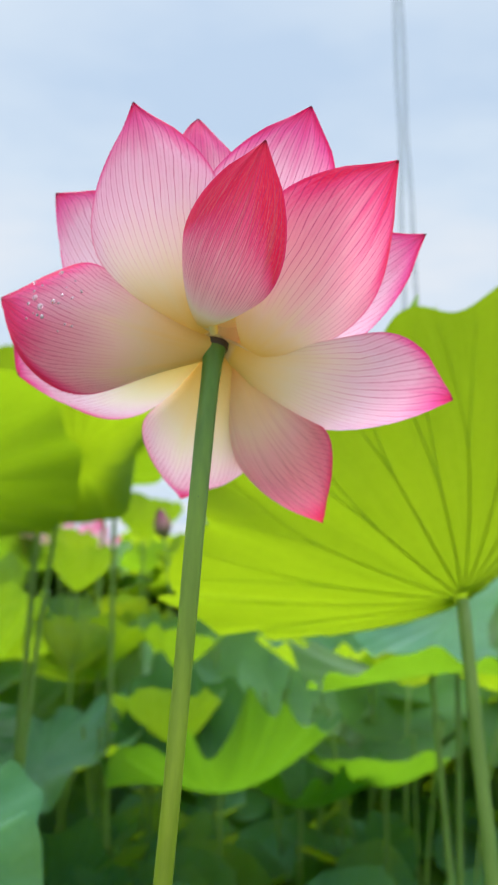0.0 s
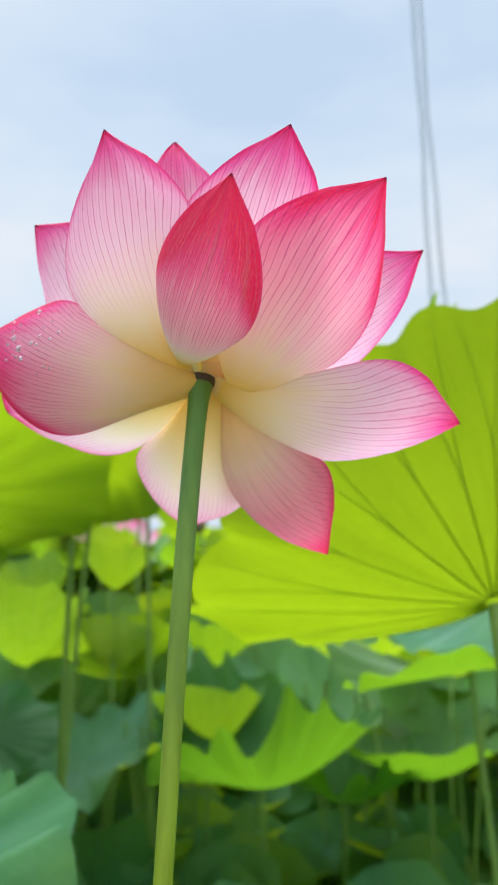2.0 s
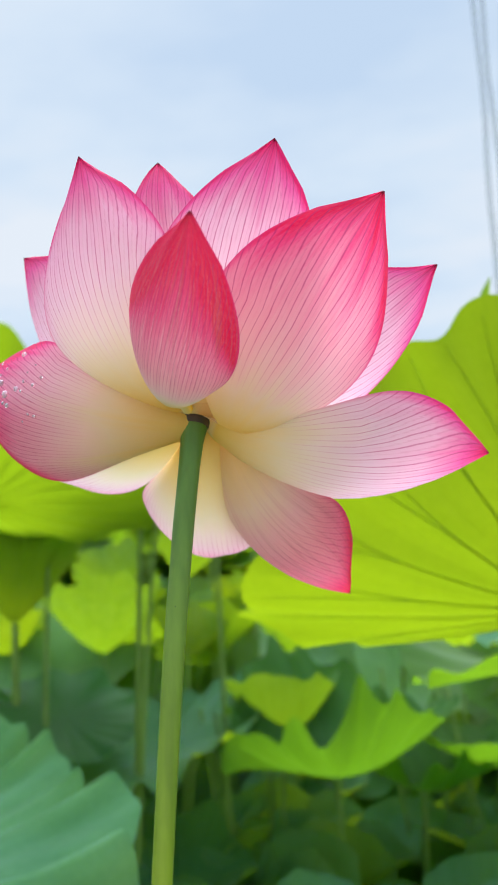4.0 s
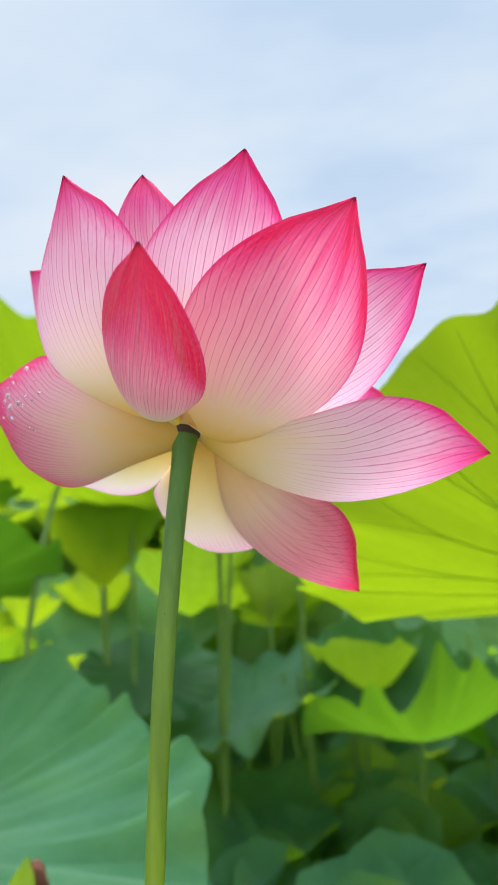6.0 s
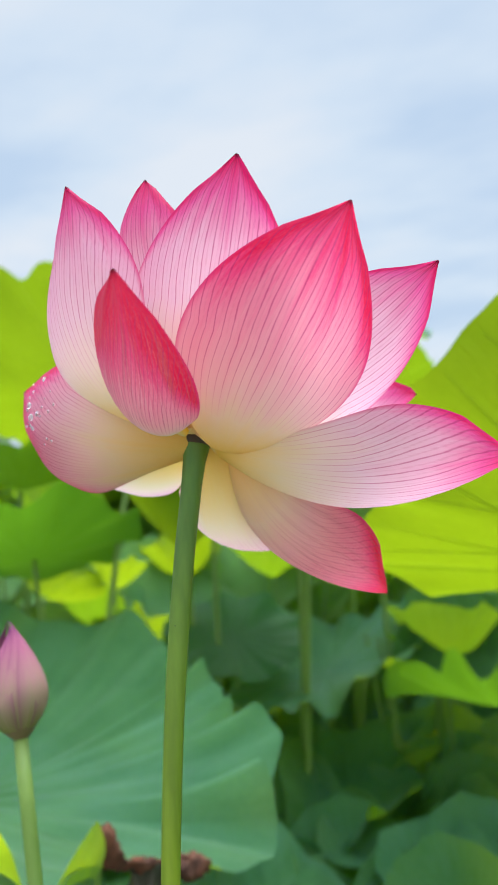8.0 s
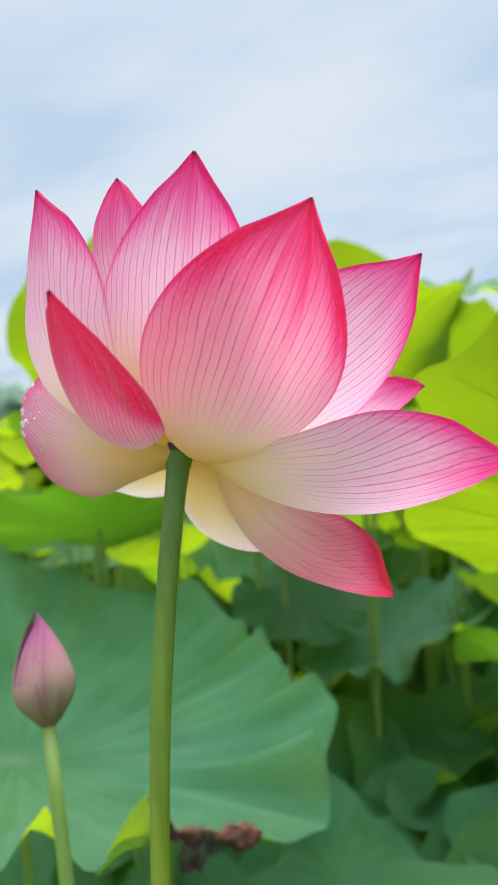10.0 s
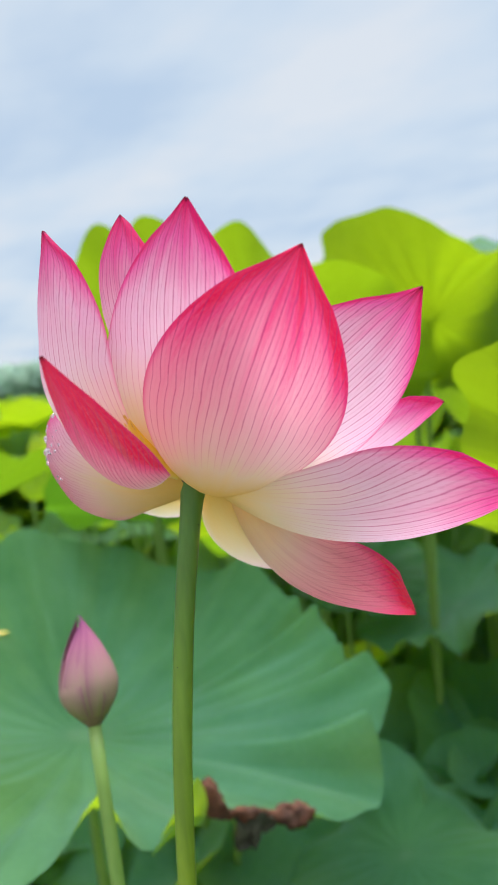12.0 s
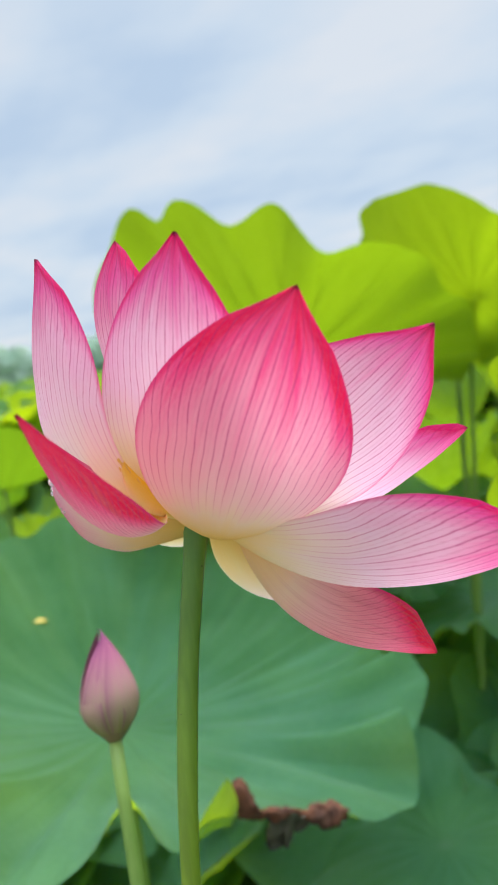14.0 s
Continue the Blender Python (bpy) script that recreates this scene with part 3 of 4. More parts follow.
WET = add_petal(tip=(-0.1368, 0.3759, 1.2327), shift=(0.0023, -0.0003, -0.0082), roll=0.864, bulge=0.241, skew=0.075, side=-0.016,
          wide=0.294, p=1.128, q=0.909, cup=0.948, twist=0.604, tipcup=-0.177, pink=0.15, vein=0.98, warm=0.40, thin=0.94, dense=1, label="spreading cream petal with a pink rim")
add_petal(tip=(0.0410, 0.4263, 1.1223), shift=(0.0055, 0.0129, 0.0037), roll=0.183, bulge=0.203, skew=0.122, side=0.012,
          wide=0.368, p=1.181, q=0.783, cup=1.608, twist=-0.143, tipcup=0.130, pink=0.03, vein=0.60, warm=0.95, thin=0.95, dense=1, label="drooping petal, cream base and crimson tip")
add_petal(tip=(-0.0486, 0.4927, 1.1375), shift=(-0.0004, 0.0077, 0.0006), roll=0.025, bulge=0.194, skew=0.501, side=-0.036,
          wide=0.293, p=0.965, q=1.141, cup=1.156, twist=-0.276, tipcup=-0.054, pink=0.1, vein=0.85, warm=0.35, thin=0.5, dense=1, label="drooping cream petal with a pink rim")
add_petal(tip=(-0.1343, 0.4051, 1.1980), shift=(-0.0022, -0.0002, 0.0008), roll=0.400, bulge=0.155, skew=0.017, side=0.007,
          wide=0.314, p=0.893, q=0.682, cup=0.696, twist=-0.111, tipcup=-0.370, pink=0.02, vein=0.9, warm=0.15, thin=0.55, dense=1, label="pale spreading petal")
add_petal(tip=(0.0558, 0.4462, 1.2210), shift=(-0.0013, -0.0004, -0.0004), roll=-0.205, bulge=0.152, skew=0.174, side=0.037,
          wide=0.259, p=0.714, q=0.613, cup=1.277, twist=0.063, tipcup=-0.056, pink=0.02, vein=0.5, warm=0.05, thin=0.9, dense=0, label="bright pink petal")

# receptacle with its ring of stamens
cup_rows = []
for i in range(13):
    s = i / 12
    wide = 0.0195 * s**0.5 if s < 0.95 else 0.018 * (1 - s) * 20 * 0.9
    cup_rows.append([Vector((wide * math.cos(a), wide * math.sin(a), 0.032 * s)) for a in (2 * math.pi * j / 28 for j in range(28))])
seat = Matrix.Translation(HUB - flower.location + LIFT * 0.004) @ toward(LIFT)
receptacle = part("receptacle", grid(cup_rows, closed=True), GOLD, flower, "golden yellow seed receptacle")
receptacle.matrix_basis = seat
for k in range(46):
    a = k * 2.39996
    lean = 0.55 + 0.25 * math.sin(k * 5.1)
    foot = Vector((0.011 * math.cos(a), 0.011 * math.sin(a), 0.004))
    top = foot + Vector((math.cos(a) * lean, math.sin(a) * lean, 1)).normalized() * (0.024 + 0.005 * math.sin(k * 3.7))
    bm = tube(bend(foot, (foot + top) / 2 + Vector((math.cos(a), math.sin(a), 0)) * 0.003, top, 6), [0.0005] * 4 + [0.0010, 0.0010, 0.0004], 6)
    stamen = part("stamen", bm, ANTHER, flower)
    stamen.matrix_basis = seat

# golden inner face of a sunken petal's base, with a few stamens over its rim
upper = bend((0.0010, -0.0350, 0.0265), (-0.0016, -0.0268, 0.0185), (0.0008, -0.0092, 0.0005), 16)
lower = bend((0.0000, -0.0360, 0.0238), (-0.0045, -0.0330, 0.0045), (-0.0028, -0.0090, -0.0017), 16)
lift = HUB - flower.location
rows = [[lift + u.lerp(w, k / 8) + Vector((0.0012, -0.0016, -0.0012)) * math.sin(math.pi * k / 8) for k in range(9)] for u, w in zip(upper, lower)]
part("petal_base", grid(rows, [[(i / 16, k / 8) for k in range(9)] for i in range(17)]), YOLK, flower, "golden yellow inner base of a petal")
for k in range(11):
    foot = lift + upper[1 + k % 7].lerp(lower[1 + k % 7], 0.10 + 0.15 * (k % 3)) + Vector((0.0008, -0.0014, 0.0002))
    top = foot + Vector((-0.0010 + 0.0008 * math.sin(k * 2.3), -0.0012, 0.0026 + 0.0006 * math.sin(3 * k)))
    part("stamen", tube(bend(foot, (foot + top) / 2 + Vector((0, -0.0006, 0)), top, 5), [0.0002, 0.0002, 0.0002, 0.0003, 0.0003, 0.0001], 6), ANTHER, flower)

# stalk, its dark neck and small prickles
STEM = []
for i in range(41):
    z = HUB.z - 0.003 - (HUB.z + 0.03) * (i / 40) ** 1.6
    d = max(z, 0.95) - 1.2
    low = max(0.0, 0.95 - z)
    STEM.append(Vector((-0.0202 + 0.0503 * d + 0.2134 * d * d + 0.6766 * d**3 - 0.03 * low, 0.3474 + 0.289 * d + 0.702 * d * d + 0.01 * low, z)) - flower.location)
drops = [(p - STEM[0]).length for p in STEM]
girth = [max(0.0045 - 0.003 * d, 0.0039) + 0.0022 * math.exp(-d / 0.0065) for d in drops]
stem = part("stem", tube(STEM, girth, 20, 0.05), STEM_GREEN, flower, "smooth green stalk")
down = (STEM[1] - STEM[0]).normalized()
collar = [STEM[0] + down * d for d in (0.0034, 0.0026, 0.0017, 0.0008, 0.0001, -0.0010)]
part("collar", tube(collar, [0.0057, 0.0064, 0.0067, 0.0069, 0.0070, 0.0064], 28, 0.03), NECK, flower, "dark brown collar under the petals")
# fleshy base in which the petals stand
bulb = []
for wide, high in ((0.0030, -0.0018), (0.0062, -0.0014), (0.0095, 0.0002), (0.0125, 0.0040), (0.0138, 0.0090), (0.0122, 0.0140), (0.0080, 0.0175), (0.0010, 0.0190)):
    bulb.append([Vector((wide * math.cos(a), wide * math.sin(a), high)) for a in (2 * math.pi * j / 32 for j in range(32))])
base = part("flower_base", grid(bulb, closed=True), BASE, flower, "cream base joining the petals")
base.matrix_basis = Matrix.Translation(STEM[0] - down * 0.0012) @ toward(-down)
for k in range(9):
    i = 3 + int(k * 2.2)
    spot, a = STEM[i], k * 2.4
    side = Vector((math.cos(a), math.sin(a), 0))
    bm = bmesh.new()
    bmesh.ops.create_cone(bm, cap_ends=True, segments=6, radius1=0.0004, radius2=0.0001, depth=0.0009)
    prickle = part("prickle", bm, PRICKLE, flower)
    prickle.matrix_basis = Matrix.Translation(spot + side * (girth[i] - 0.0001)) @ toward(side)

# beads of water on one spreading petal
beads = [(25, 12, 1.6), (23, 11, 1.8), (23, 16, 1.3), (18, 13, 0.8), (21, 12, 1.3), (26, 11, 0.9), (26, 13, 0.7), (25, 14, 0.7), (17, 14, 0.8), (20, 13, 0.8), (23, 10, 0.9), (22, 10, 1.2)]
luck = random.Random(5)
beads += [(luck.randint(17, 28), luck.randint(9, 15), luck.uniform(0.35, 0.9)) for _ in range(14)]
for i, j, size in beads:
    here = WET[i][j] + flower.location
    normal = (WET[i + 1][j] - WET[i - 1][j]).cross(WET[i][j + 1] - WET[i][j - 1]).normalized()
    if normal.y > 0:
        normal = -normal
    bm = bmesh.new()
    bmesh.ops.create_uvsphere(bm, u_segments=14, v_segments=9, radius=size * 0.001)
    bmesh.ops.scale(bm, verts=bm.verts, vec=(1, 1, 0.62))
    drop = tagged(link("water_drop", bm, DROP), "clear bead of water clinging to a petal", "water drop", "water beads on the petal")
    drop.matrix_world = Matrix.Translation(here + normal * size * 0.0003) @ toward(normal)

# ---- leaves round the flower ----
big_leaf = lotus_leaf((0.243, 0.879, 1.061), (0.345, 0.83), axis=(-0.485, 0.706, 1), radius=0.321, slope=26.3, power=1.22, wave=0.012, folds=5, seed=1.3, ragged=0.03, warp=(-0.081, 0.033, 0.026, 0.019),
           scallop=(15, 0.030), lobes=(19, 0.026), bumps=((109, 7, -0.036, 0.004), (109, 40, -0.012, -0.023), (175, 7, 0.068, 0.069), (184, 16, 0.065, 0.098), (225, 7, 0.070, 0.055), (288, 8, 0.073, 0.066)),
           darken=0.5, pale=0.9, stalk=0.0085, ribs=0.0013, label="large backlit yellow-green lotus leaf seen from beneath, with dark ribs")
lotus_leaf((-0.800, 1.536, 1.201), (-0.843, 1.31), knee=(-0.81, 1.36, 1.02), axis=(-0.078, 0.680, 1), radius=0.450, slope=17.8, power=1.17, wave=0.012, folds=6, seed=2.2, ragged=0.03, warp=(-0.075, -0.023, 0.023, -0.010),
           scallop=(13, 0.03), bumps=((283, 9, -0.141, -0.093), (357, 29, -0.047, -0.019), (163, 14, -0.078, 0.020), (125, 18, 0.016, -0.002), (206, 22, -0.028, 0.018), (258, 7, -0.066, -0.077), (217, 27, -0.078, 0.122), (312, 9, -0.189, -0.077), (252, 27, 0.074, 0.080)),
           darken=0.72, pale=0.7, ribs=0.0013, label="wide backlit yellow-green lotus leaf with a wavy upper rim")
lotus_leaf((-0.449, 1.785, 1.316), (-0.60, 1.97), knee=(-0.60, 2.10, 1.20), axis=(-0.461, 0.747, 1), radius=0.291, slope=21.1, power=1.5, wave=0.012, folds=5, seed=3.1, ragged=0.03, warp=(0.031, 0.271, 0.014, 0.139),
           scallop=(9, 0.03), bumps=((346, 9, -0.041, 0.005), (79, 14, -0.197, 0.120), (232, 7, 0.020, -0.082), (319, 11, -0.079, -0.065), (334, 31, -0.104, -0.036)),
           darken=0.68, pale=0.7, ribs=0.0010, label="tall backlit yellow-green lotus leaf leaning away on its stalk")
TORN = dict(radius=0.488, slope=19.5, power=1.6, wave=0.008, folds=7, seed=5.2, ragged=0.03, warp=(-0.010, -0.072, -0.088, 0.036), scallop=(15, 0.012), pleat=0.050, lobes=(17, 0.013), notch=(343, 12, 0.10),
            bumps=((342, 16, -0.044, -0.02), (14, 4, 0, -0.045), (35, 5, 0, -0.05), (8, 4, 0.02, 0.02), (25, 5, 0.02, 0.015), (60, 5, 0.02, 0.02), (3, 22, 0.011, 0.005), (46, 7, -0.050, -0.062), (65, 18, -0.083, -0.103), (89, 9, 0.126, -0.020), (167, 7, -0.102, -0.002), (257, 37, -0.008, -0.036), (283, 15, -0.10, 0.08), (303, 8, -0.04, 0.045), (316, 7, -0.052, 0.07), (309.5, 2, -0.08, 0.05), (314, 1.5, 0.04, -0.02), (301, 4, -0.08, 0.03), (306, 3.5, -0.13, 0.05), (316, 2.5, 0.035, 0), (321, 2.5, -0.05, 0), (325, 2, -0.02, 0), (0, 11, -0.064, 0.033)))
torn_leaf = lotus_leaf((-0.693, 0.817, 0.720), (-0.70, 0.83), axis=(0.170, 0.059, 1), darken=0.45, stalk=0.008, label="broad blue-green lotus leaf seen from above, with a withered brown edge", **TORN)
lotus_leaf((-0.598, 2.209, 0.472), (-0.60, 2.25), axis=(-0.165, -0.194, 1), radius=0.350, slope=15.4, power=1.4, warp=(0.099, -0.030, -0.065, 0.071), wave=0.03, folds=5, seed=6.0, ragged=0.04, scallop=(17, 0.04), lobes=(15, 0.02),
           bumps=((6, 36, -0.018, -0.018), (132, 14, 0.096, 0.029), (121, 7, 0.109, 0.008), (194, 19, -0.017, -0.060), (205, 8, -0.021, -0.031), (291, 11, -0.144, 0.043), (328, 22, 0.059, -0.003)),
           darken=0.36, label="dark blue-green lotus leaf tilted forward, with a drooping wavy rim")
# part of this leaf's shade is put into a darker blade colour
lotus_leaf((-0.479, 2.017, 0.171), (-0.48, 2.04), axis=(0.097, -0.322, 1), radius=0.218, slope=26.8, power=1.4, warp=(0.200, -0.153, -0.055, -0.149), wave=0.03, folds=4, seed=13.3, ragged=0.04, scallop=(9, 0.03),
           bumps=((40, 7, 0.061, 0.058), (82, 12, 0.187, 0.098), (143, 7, -0.143, -0.057), (231, 7, -0.135, 0.142), (303, 7, 0.163, -0.129)), darken=0.5, label="dark shaded lotus leaf low over the water")
lotus_leaf((-0.075, 2.135, 0.455), (-0.07, 2.16), axis=(-0.026, -0.014, 1), radius=0.357, slope=32.2, power=1.6, warp=(-0.097, -0.214, 0.042, 0.058), wave=0.02, folds=3, seed=7.5, ragged=0.04, scallop=(17, 0.08), lobes=(14, 0.04),
           bumps=((175, 22, -0.033, 0.004), (202, 9, -0.063, 0.126), (265, 7, -0.127, 0.002), (222, 7, 0.131, -0.023), (288, 7, 0.123, -0.071), (271, 12, -0.087, 0.003), (73, 19, 0.023, 0.002)),
           darken=1.0, pale=0.1, label="bright green bowl-shaped lotus leaf with a crinkled rim")
lotus_leaf((0.158, 2.33, 0.36), (0.16, 2.35), axis=(0.05, 0.02, 1), radius=0.27, slope=30, power=1.5, warp=(0.06, -0.05, 0.03, 0.0), wave=0.03, folds=4, seed=7.9, ragged=0.05, scallop=(15, 0.08), lobes=(13, 0.04),
           bumps=((205, 12, -0.06, 0.04), (235, 9, 0.10, -0.01), (262, 10, -0.08, 0.03), (290, 9, 0.12, -0.02), (318, 8, 0.20, 0.0), (345, 14, -0.10, 0.10)), darken=1.0, pale=0.1, label="green bowl-shaped lotus leaf with a rolled rim")
# blade darkened strongly, so its colour carries the shade
lotus_leaf((0.40, 2.28, 0.44), (0.41, 2.30), axis=(-0.1, 0.15, 1), radius=0.26, slope=24, power=1.4, wave=0.04, folds=5, seed=27.1, ragged=0.05, scallop=(9, 0.04), darken=0.9, pale=0.2, label="dark olive-green lotus leaf standing in the shade")
# the larger leaf's shade is partly set by darkening this blade
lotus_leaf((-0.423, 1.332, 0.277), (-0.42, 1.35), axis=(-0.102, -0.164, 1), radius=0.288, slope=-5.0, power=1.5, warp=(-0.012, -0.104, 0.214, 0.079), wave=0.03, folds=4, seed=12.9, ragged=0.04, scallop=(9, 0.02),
           bumps=((98, 7, -0.075, -0.074), (153, 15, -0.335, -0.148), (77, 30, -0.151, -0.098)), darken=0.3, label="dark blue-green lotus leaf low in the shade of a larger one")
lotus_leaf((0.357, 1.525, 0.880), (0.44, 1.50), axis=(-0.225, 0.079, 1), radius=0.275, slope=8.0, power=1.7, warp=(0.107, 0.057, 0.077, 0.149), wave=0.03, folds=3, seed=8.1, ragged=0.04, scallop=(13, 0.045),
           bumps=((78, 7, 0.047, 0.003), (176, 19, 0.135, 0.006), (104, 7, 0.043, -0.003), (166, 7, 0.108, 0.013), (248, 12, 0.070, -0.002)), darken=0.85, pale=0.3, label="bright green lotus leaf, folded along its rim")
lotus_leaf((-0.984, 2.046, 0.864), (-0.96, 2.06), axis=(-0.102, 0.182, 1), radius=0.254, slope=45.7, power=1.15, warp=(0.051, 0.049, -0.065, -0.022), wave=0.02, folds=4, seed=14.8, ragged=0.03, scallop=(9, 0.02),
           stalk=0.011, ribs=0.0010, darken=0.5, pale=0.6, label="cupped backlit green lotus leaf on a thick stalk")
lotus_leaf((-0.60, 2.02, 1.13), (-0.625, 2.05), axis=(-0.15, 0.3, 1), radius=0.24, slope=34, power=1.25, wave=0.05, folds=4, seed=23.7, scallop=(9, 0.05), darken=0.5, pale=0.6, ribs=0.0010, stalk=0.0085,
           label="olive-green cupped lotus leaf behind a taller leaf")
lotus_leaf((-0.874, 2.02, 1.075), (-0.86, 1.99), axis=(-0.1, 0.2, 1), radius=0.25, slope=36, power=1.25, wave=0.05, folds=4, seed=25.3, scallop=(9, 0.04), darken=0.7, pale=0.5, ribs=0.0010,
           label="soft green cupped lotus leaf under a wider one")
lotus_leaf((0.46, 1.72, 0.98), (0.48, 1.76), axis=(-0.15, -0.35, 0.9), spin=15, radius=0.27, slope=6, wave=0.06, folds=4, seed=9.4, label="pale blue-green lotus leaf seen from above")
lotus_leaf((-0.606, 2.53, 0.95), (-0.60, 2.56), axis=(0.0, 0.25, 1), spin=0, radius=0.15, slope=45, wave=0.05, folds=4, seed=10.7, darken=0.45, label="small cupped green lotus leaf")
lotus_leaf((-0.486, 3.16, 1.14), (-0.46, 3.20), axis=(0.0, 0.25, 1), spin=50, radius=0.19, slope=40, wave=0.05, folds=4, seed=11.9, darken=0.3, pale=0.35, label="cupped yellow-green lotus leaf")
lotus_leaf((-0.42, 2.13, 1.325), (-0.38, 2.20), axis=(-0.16, 0.46, 1), radius=0.21, slope=15, power=1.4, wave=0.03, folds=4, seed=26.3, scallop=(9, 0.03), darken=0.6, pale=0.7, ribs=0.0010,
           label="backlit yellow-green lotus leaf beside a taller one")
lotus_leaf((-0.63, 3.00, 1.585), (-0.63, 3.05), axis=(0.12, -0.22, 1), radius=0.25, slope=4, wave=0.03, folds=4, seed=17.1, label="high blue-green lotus leaf seen nearly edge on")
lotus_leaf((-0.25, 2.285, 0.49), (-0.25, 2.31), axis=(-0.05, 0.20, 1), radius=0.21, slope=44, power=1.3, wave=0.05, folds=3, seed=18.3, scallop=(7, 0.05), darken=0.7, pale=0.1, label="bright green lotus leaf folded upwards")
lotus_leaf((-0.55, 2.72, 0.66), (-0.55, 2.75), axis=(0.0, 0.2, 1), radius=0.22, slope=40, power=1.2, wave=0.08, folds=4, seed=19.1, scallop=(8, 0.08), darken=0.2, pale=0.45, label="yellow-green lotus leaf with a torn wavy rim")
lotus_leaf((-0.52, 3.15, 0.72), (-0.52, 3.17), axis=(0.1, 0.35, 1), radius=0.20, slope=36, power=1.2, wave=0.08, folds=4, seed=19.7, scallop=(8, 0.08), darken=0.3, pale=0.35, label="yellow-green cupped lotus leaf")
lotus_leaf((-0.94, 1.31, 0.965), (-0.93, 1.34), axis=(-0.36, 0.36, 1), radius=0.255, slope=10, power=1.5, wave=0.09, folds=4, seed=15.5, darken=1.0, pale=0.0, label="mid-green backlit lotus leaf")
lotus_leaf((-1.128, 1.489, 1.10), (-1.12, 1.51), axis=(0.0, 0.2, 1), radius=0.22, slope=24, power=1.3, wave=0.07, folds=5, seed=16.2, scallop=(9, 0.05), darken=0.6, label="bright yellow-green lotus leaf with a wavy rim")
lotus_leaf((-0.84, 2.06, 0.60), (-0.84, 2.08), axis=(0.2, -0.3, 1), radius=0.22, slope=5, wave=0.06, folds=4, seed=13.8, darken=0.8, label="blue-green lotus leaf among the stalks")
lotus_leaf((-1.69, 1.32, 0.955), (-1.69, 1.36), axis=(0.1, 0.3, 1), radius=0.30, slope=32, power=1.25, wave=0.05, folds=4, seed=24.9, scallop=(9, 0.04), darken=0.75, pale=0.5, ribs=0.0010,
           label="soft green cupped lotus leaf at the edge of the field")

# ---- withered stretch of rim on the broad leaf, and its curled lobe ----
shape = TORN
torn_blade = torn_leaf.children[0]
path, girth = [], []
for i in range(57):
    q = i / 56
    a = radians(334.5 + 19 * q)
    straight = blade_point(0.985, radians(334), **shape).lerp(blade_point(0.97, radians(354), **shape), q)
    rise = 0.034 * math.exp(-((q + 0.02) / 0.10) ** 2)
    path.append(blade_point(0.985, a, **shape).lerp(straight, 0.85) + Vector((noise.noise((q * 7, 1, 3)), noise.noise((q * 7, 5, 3)), 0.7 * noise.noise((q * 9, 9, 3)) + 0.2)) * 0.006 + Vector((0, 0, rise)))
    girth.append(0.0030 + 0.0075 * math.exp(-((q - 0.09) / 0.08) ** 2) + 0.0020 * math.exp(-((q - 0.4) / 0.2) ** 2) + 0.0100 * math.exp(-((q - 0.84) / 0.15) ** 2))
bm = tube(path, girth, 26)
for v in bm.verts:
    v.co += (Vector((noise.noise(v.co * 70), noise.noise(v.co * 70 + Vector((9, 0, 0))), noise.noise(v.co * 70 + Vector((0, 9, 0))))) * 0.0070
             + Vector((noise.noise(v.co * 240), noise.noise(v.co * 240 + Vector((9, 0, 0))), noise.noise(v.co * 240 + Vector((0, 9, 0))))) * 0.0036)
part("withered_edge", bm, DRY, torn_blade, "shrivelled brown edge")
# dead shreds hanging from the middle of it
rows = []
for i in range(9):
    s = i / 8
    row = []
    for j in range(15):
        q = j / 14
        p = path[10].lerp(path[34], q)
        hang = 0.060 * math.sin(math.pi * q) ** 0.7 * (0.75 + 0.5 * noise.noise((q * 5, 2, 7)))
        row.append(p + Vector((0.010 * noise.noise((q * 6, s * 3, 1)), 0.012 * noise.noise((q * 6, s * 3, 5)) + 0.010 * s, -hang * s)))
    rows.append(row)
part("withered_shred", grid(rows), SHRED, torn_blade, "dull grey-brown dead shreds")
# a lobe of the rim rolled upwards beside it
left, right = blade_point(0.99, radians(325), **shape) + Vector((0, 0, -0.010)), blade_point(0.99, radians(333), **shape) + Vector((0, 0, -0.012))
peak = right + Vector((-0.004, -0.003, 0.060))
away = Vector((-0.6, 0.8, 0)) * 0.012
rows, uvs = [], []
for i in range(15):
    q = i / 14
    l = left.lerp(peak, q) + Vector((0, 0, 0.006 * math.sin(math.pi * q)))
    r = right.lerp(peak, q) + Vector((0.008, 0.004, 0)) * math.sin(math.pi * q)
    rows.append([l.lerp(r, w) + away * (4 * w * (1 - w) * (1 - q) - 0.6 * q) for w in (j / 8 for j in range(9))])
    uvs.append([(0.55 + 0.3 * q, 0.03 + 0.003 * j) for j in range(9)])
part("curled_lobe", grid(rows, uvs), LEAF, torn_blade, "upturned bright green lobe").color = (0.6, 1, 1, 1)
# a fallen yellow fleck on the blade
spot = blade_point(0.565, radians(170), **shape)
bm = bmesh.new()
bmesh.ops.create_uvsphere(bm, u_segments=12, v_segments=7, radius=0.0075)
bmesh.ops.scale(bm, verts=bm.verts, vec=(2.1, 0.8, 0.12))
fleck = tagged(link("fallen_fleck", bm, ANTHER), "small yellow fallen petal scrap lying on a leaf", "plant scrap")
fleck.matrix_world = Matrix.Translation(torn_leaf.location) @ torn_blade.matrix_basis @ Matrix.Translation(spot + Vector((0, 0, 0.0022))) @ Matrix.Rotation(1.0, 4, "Z")

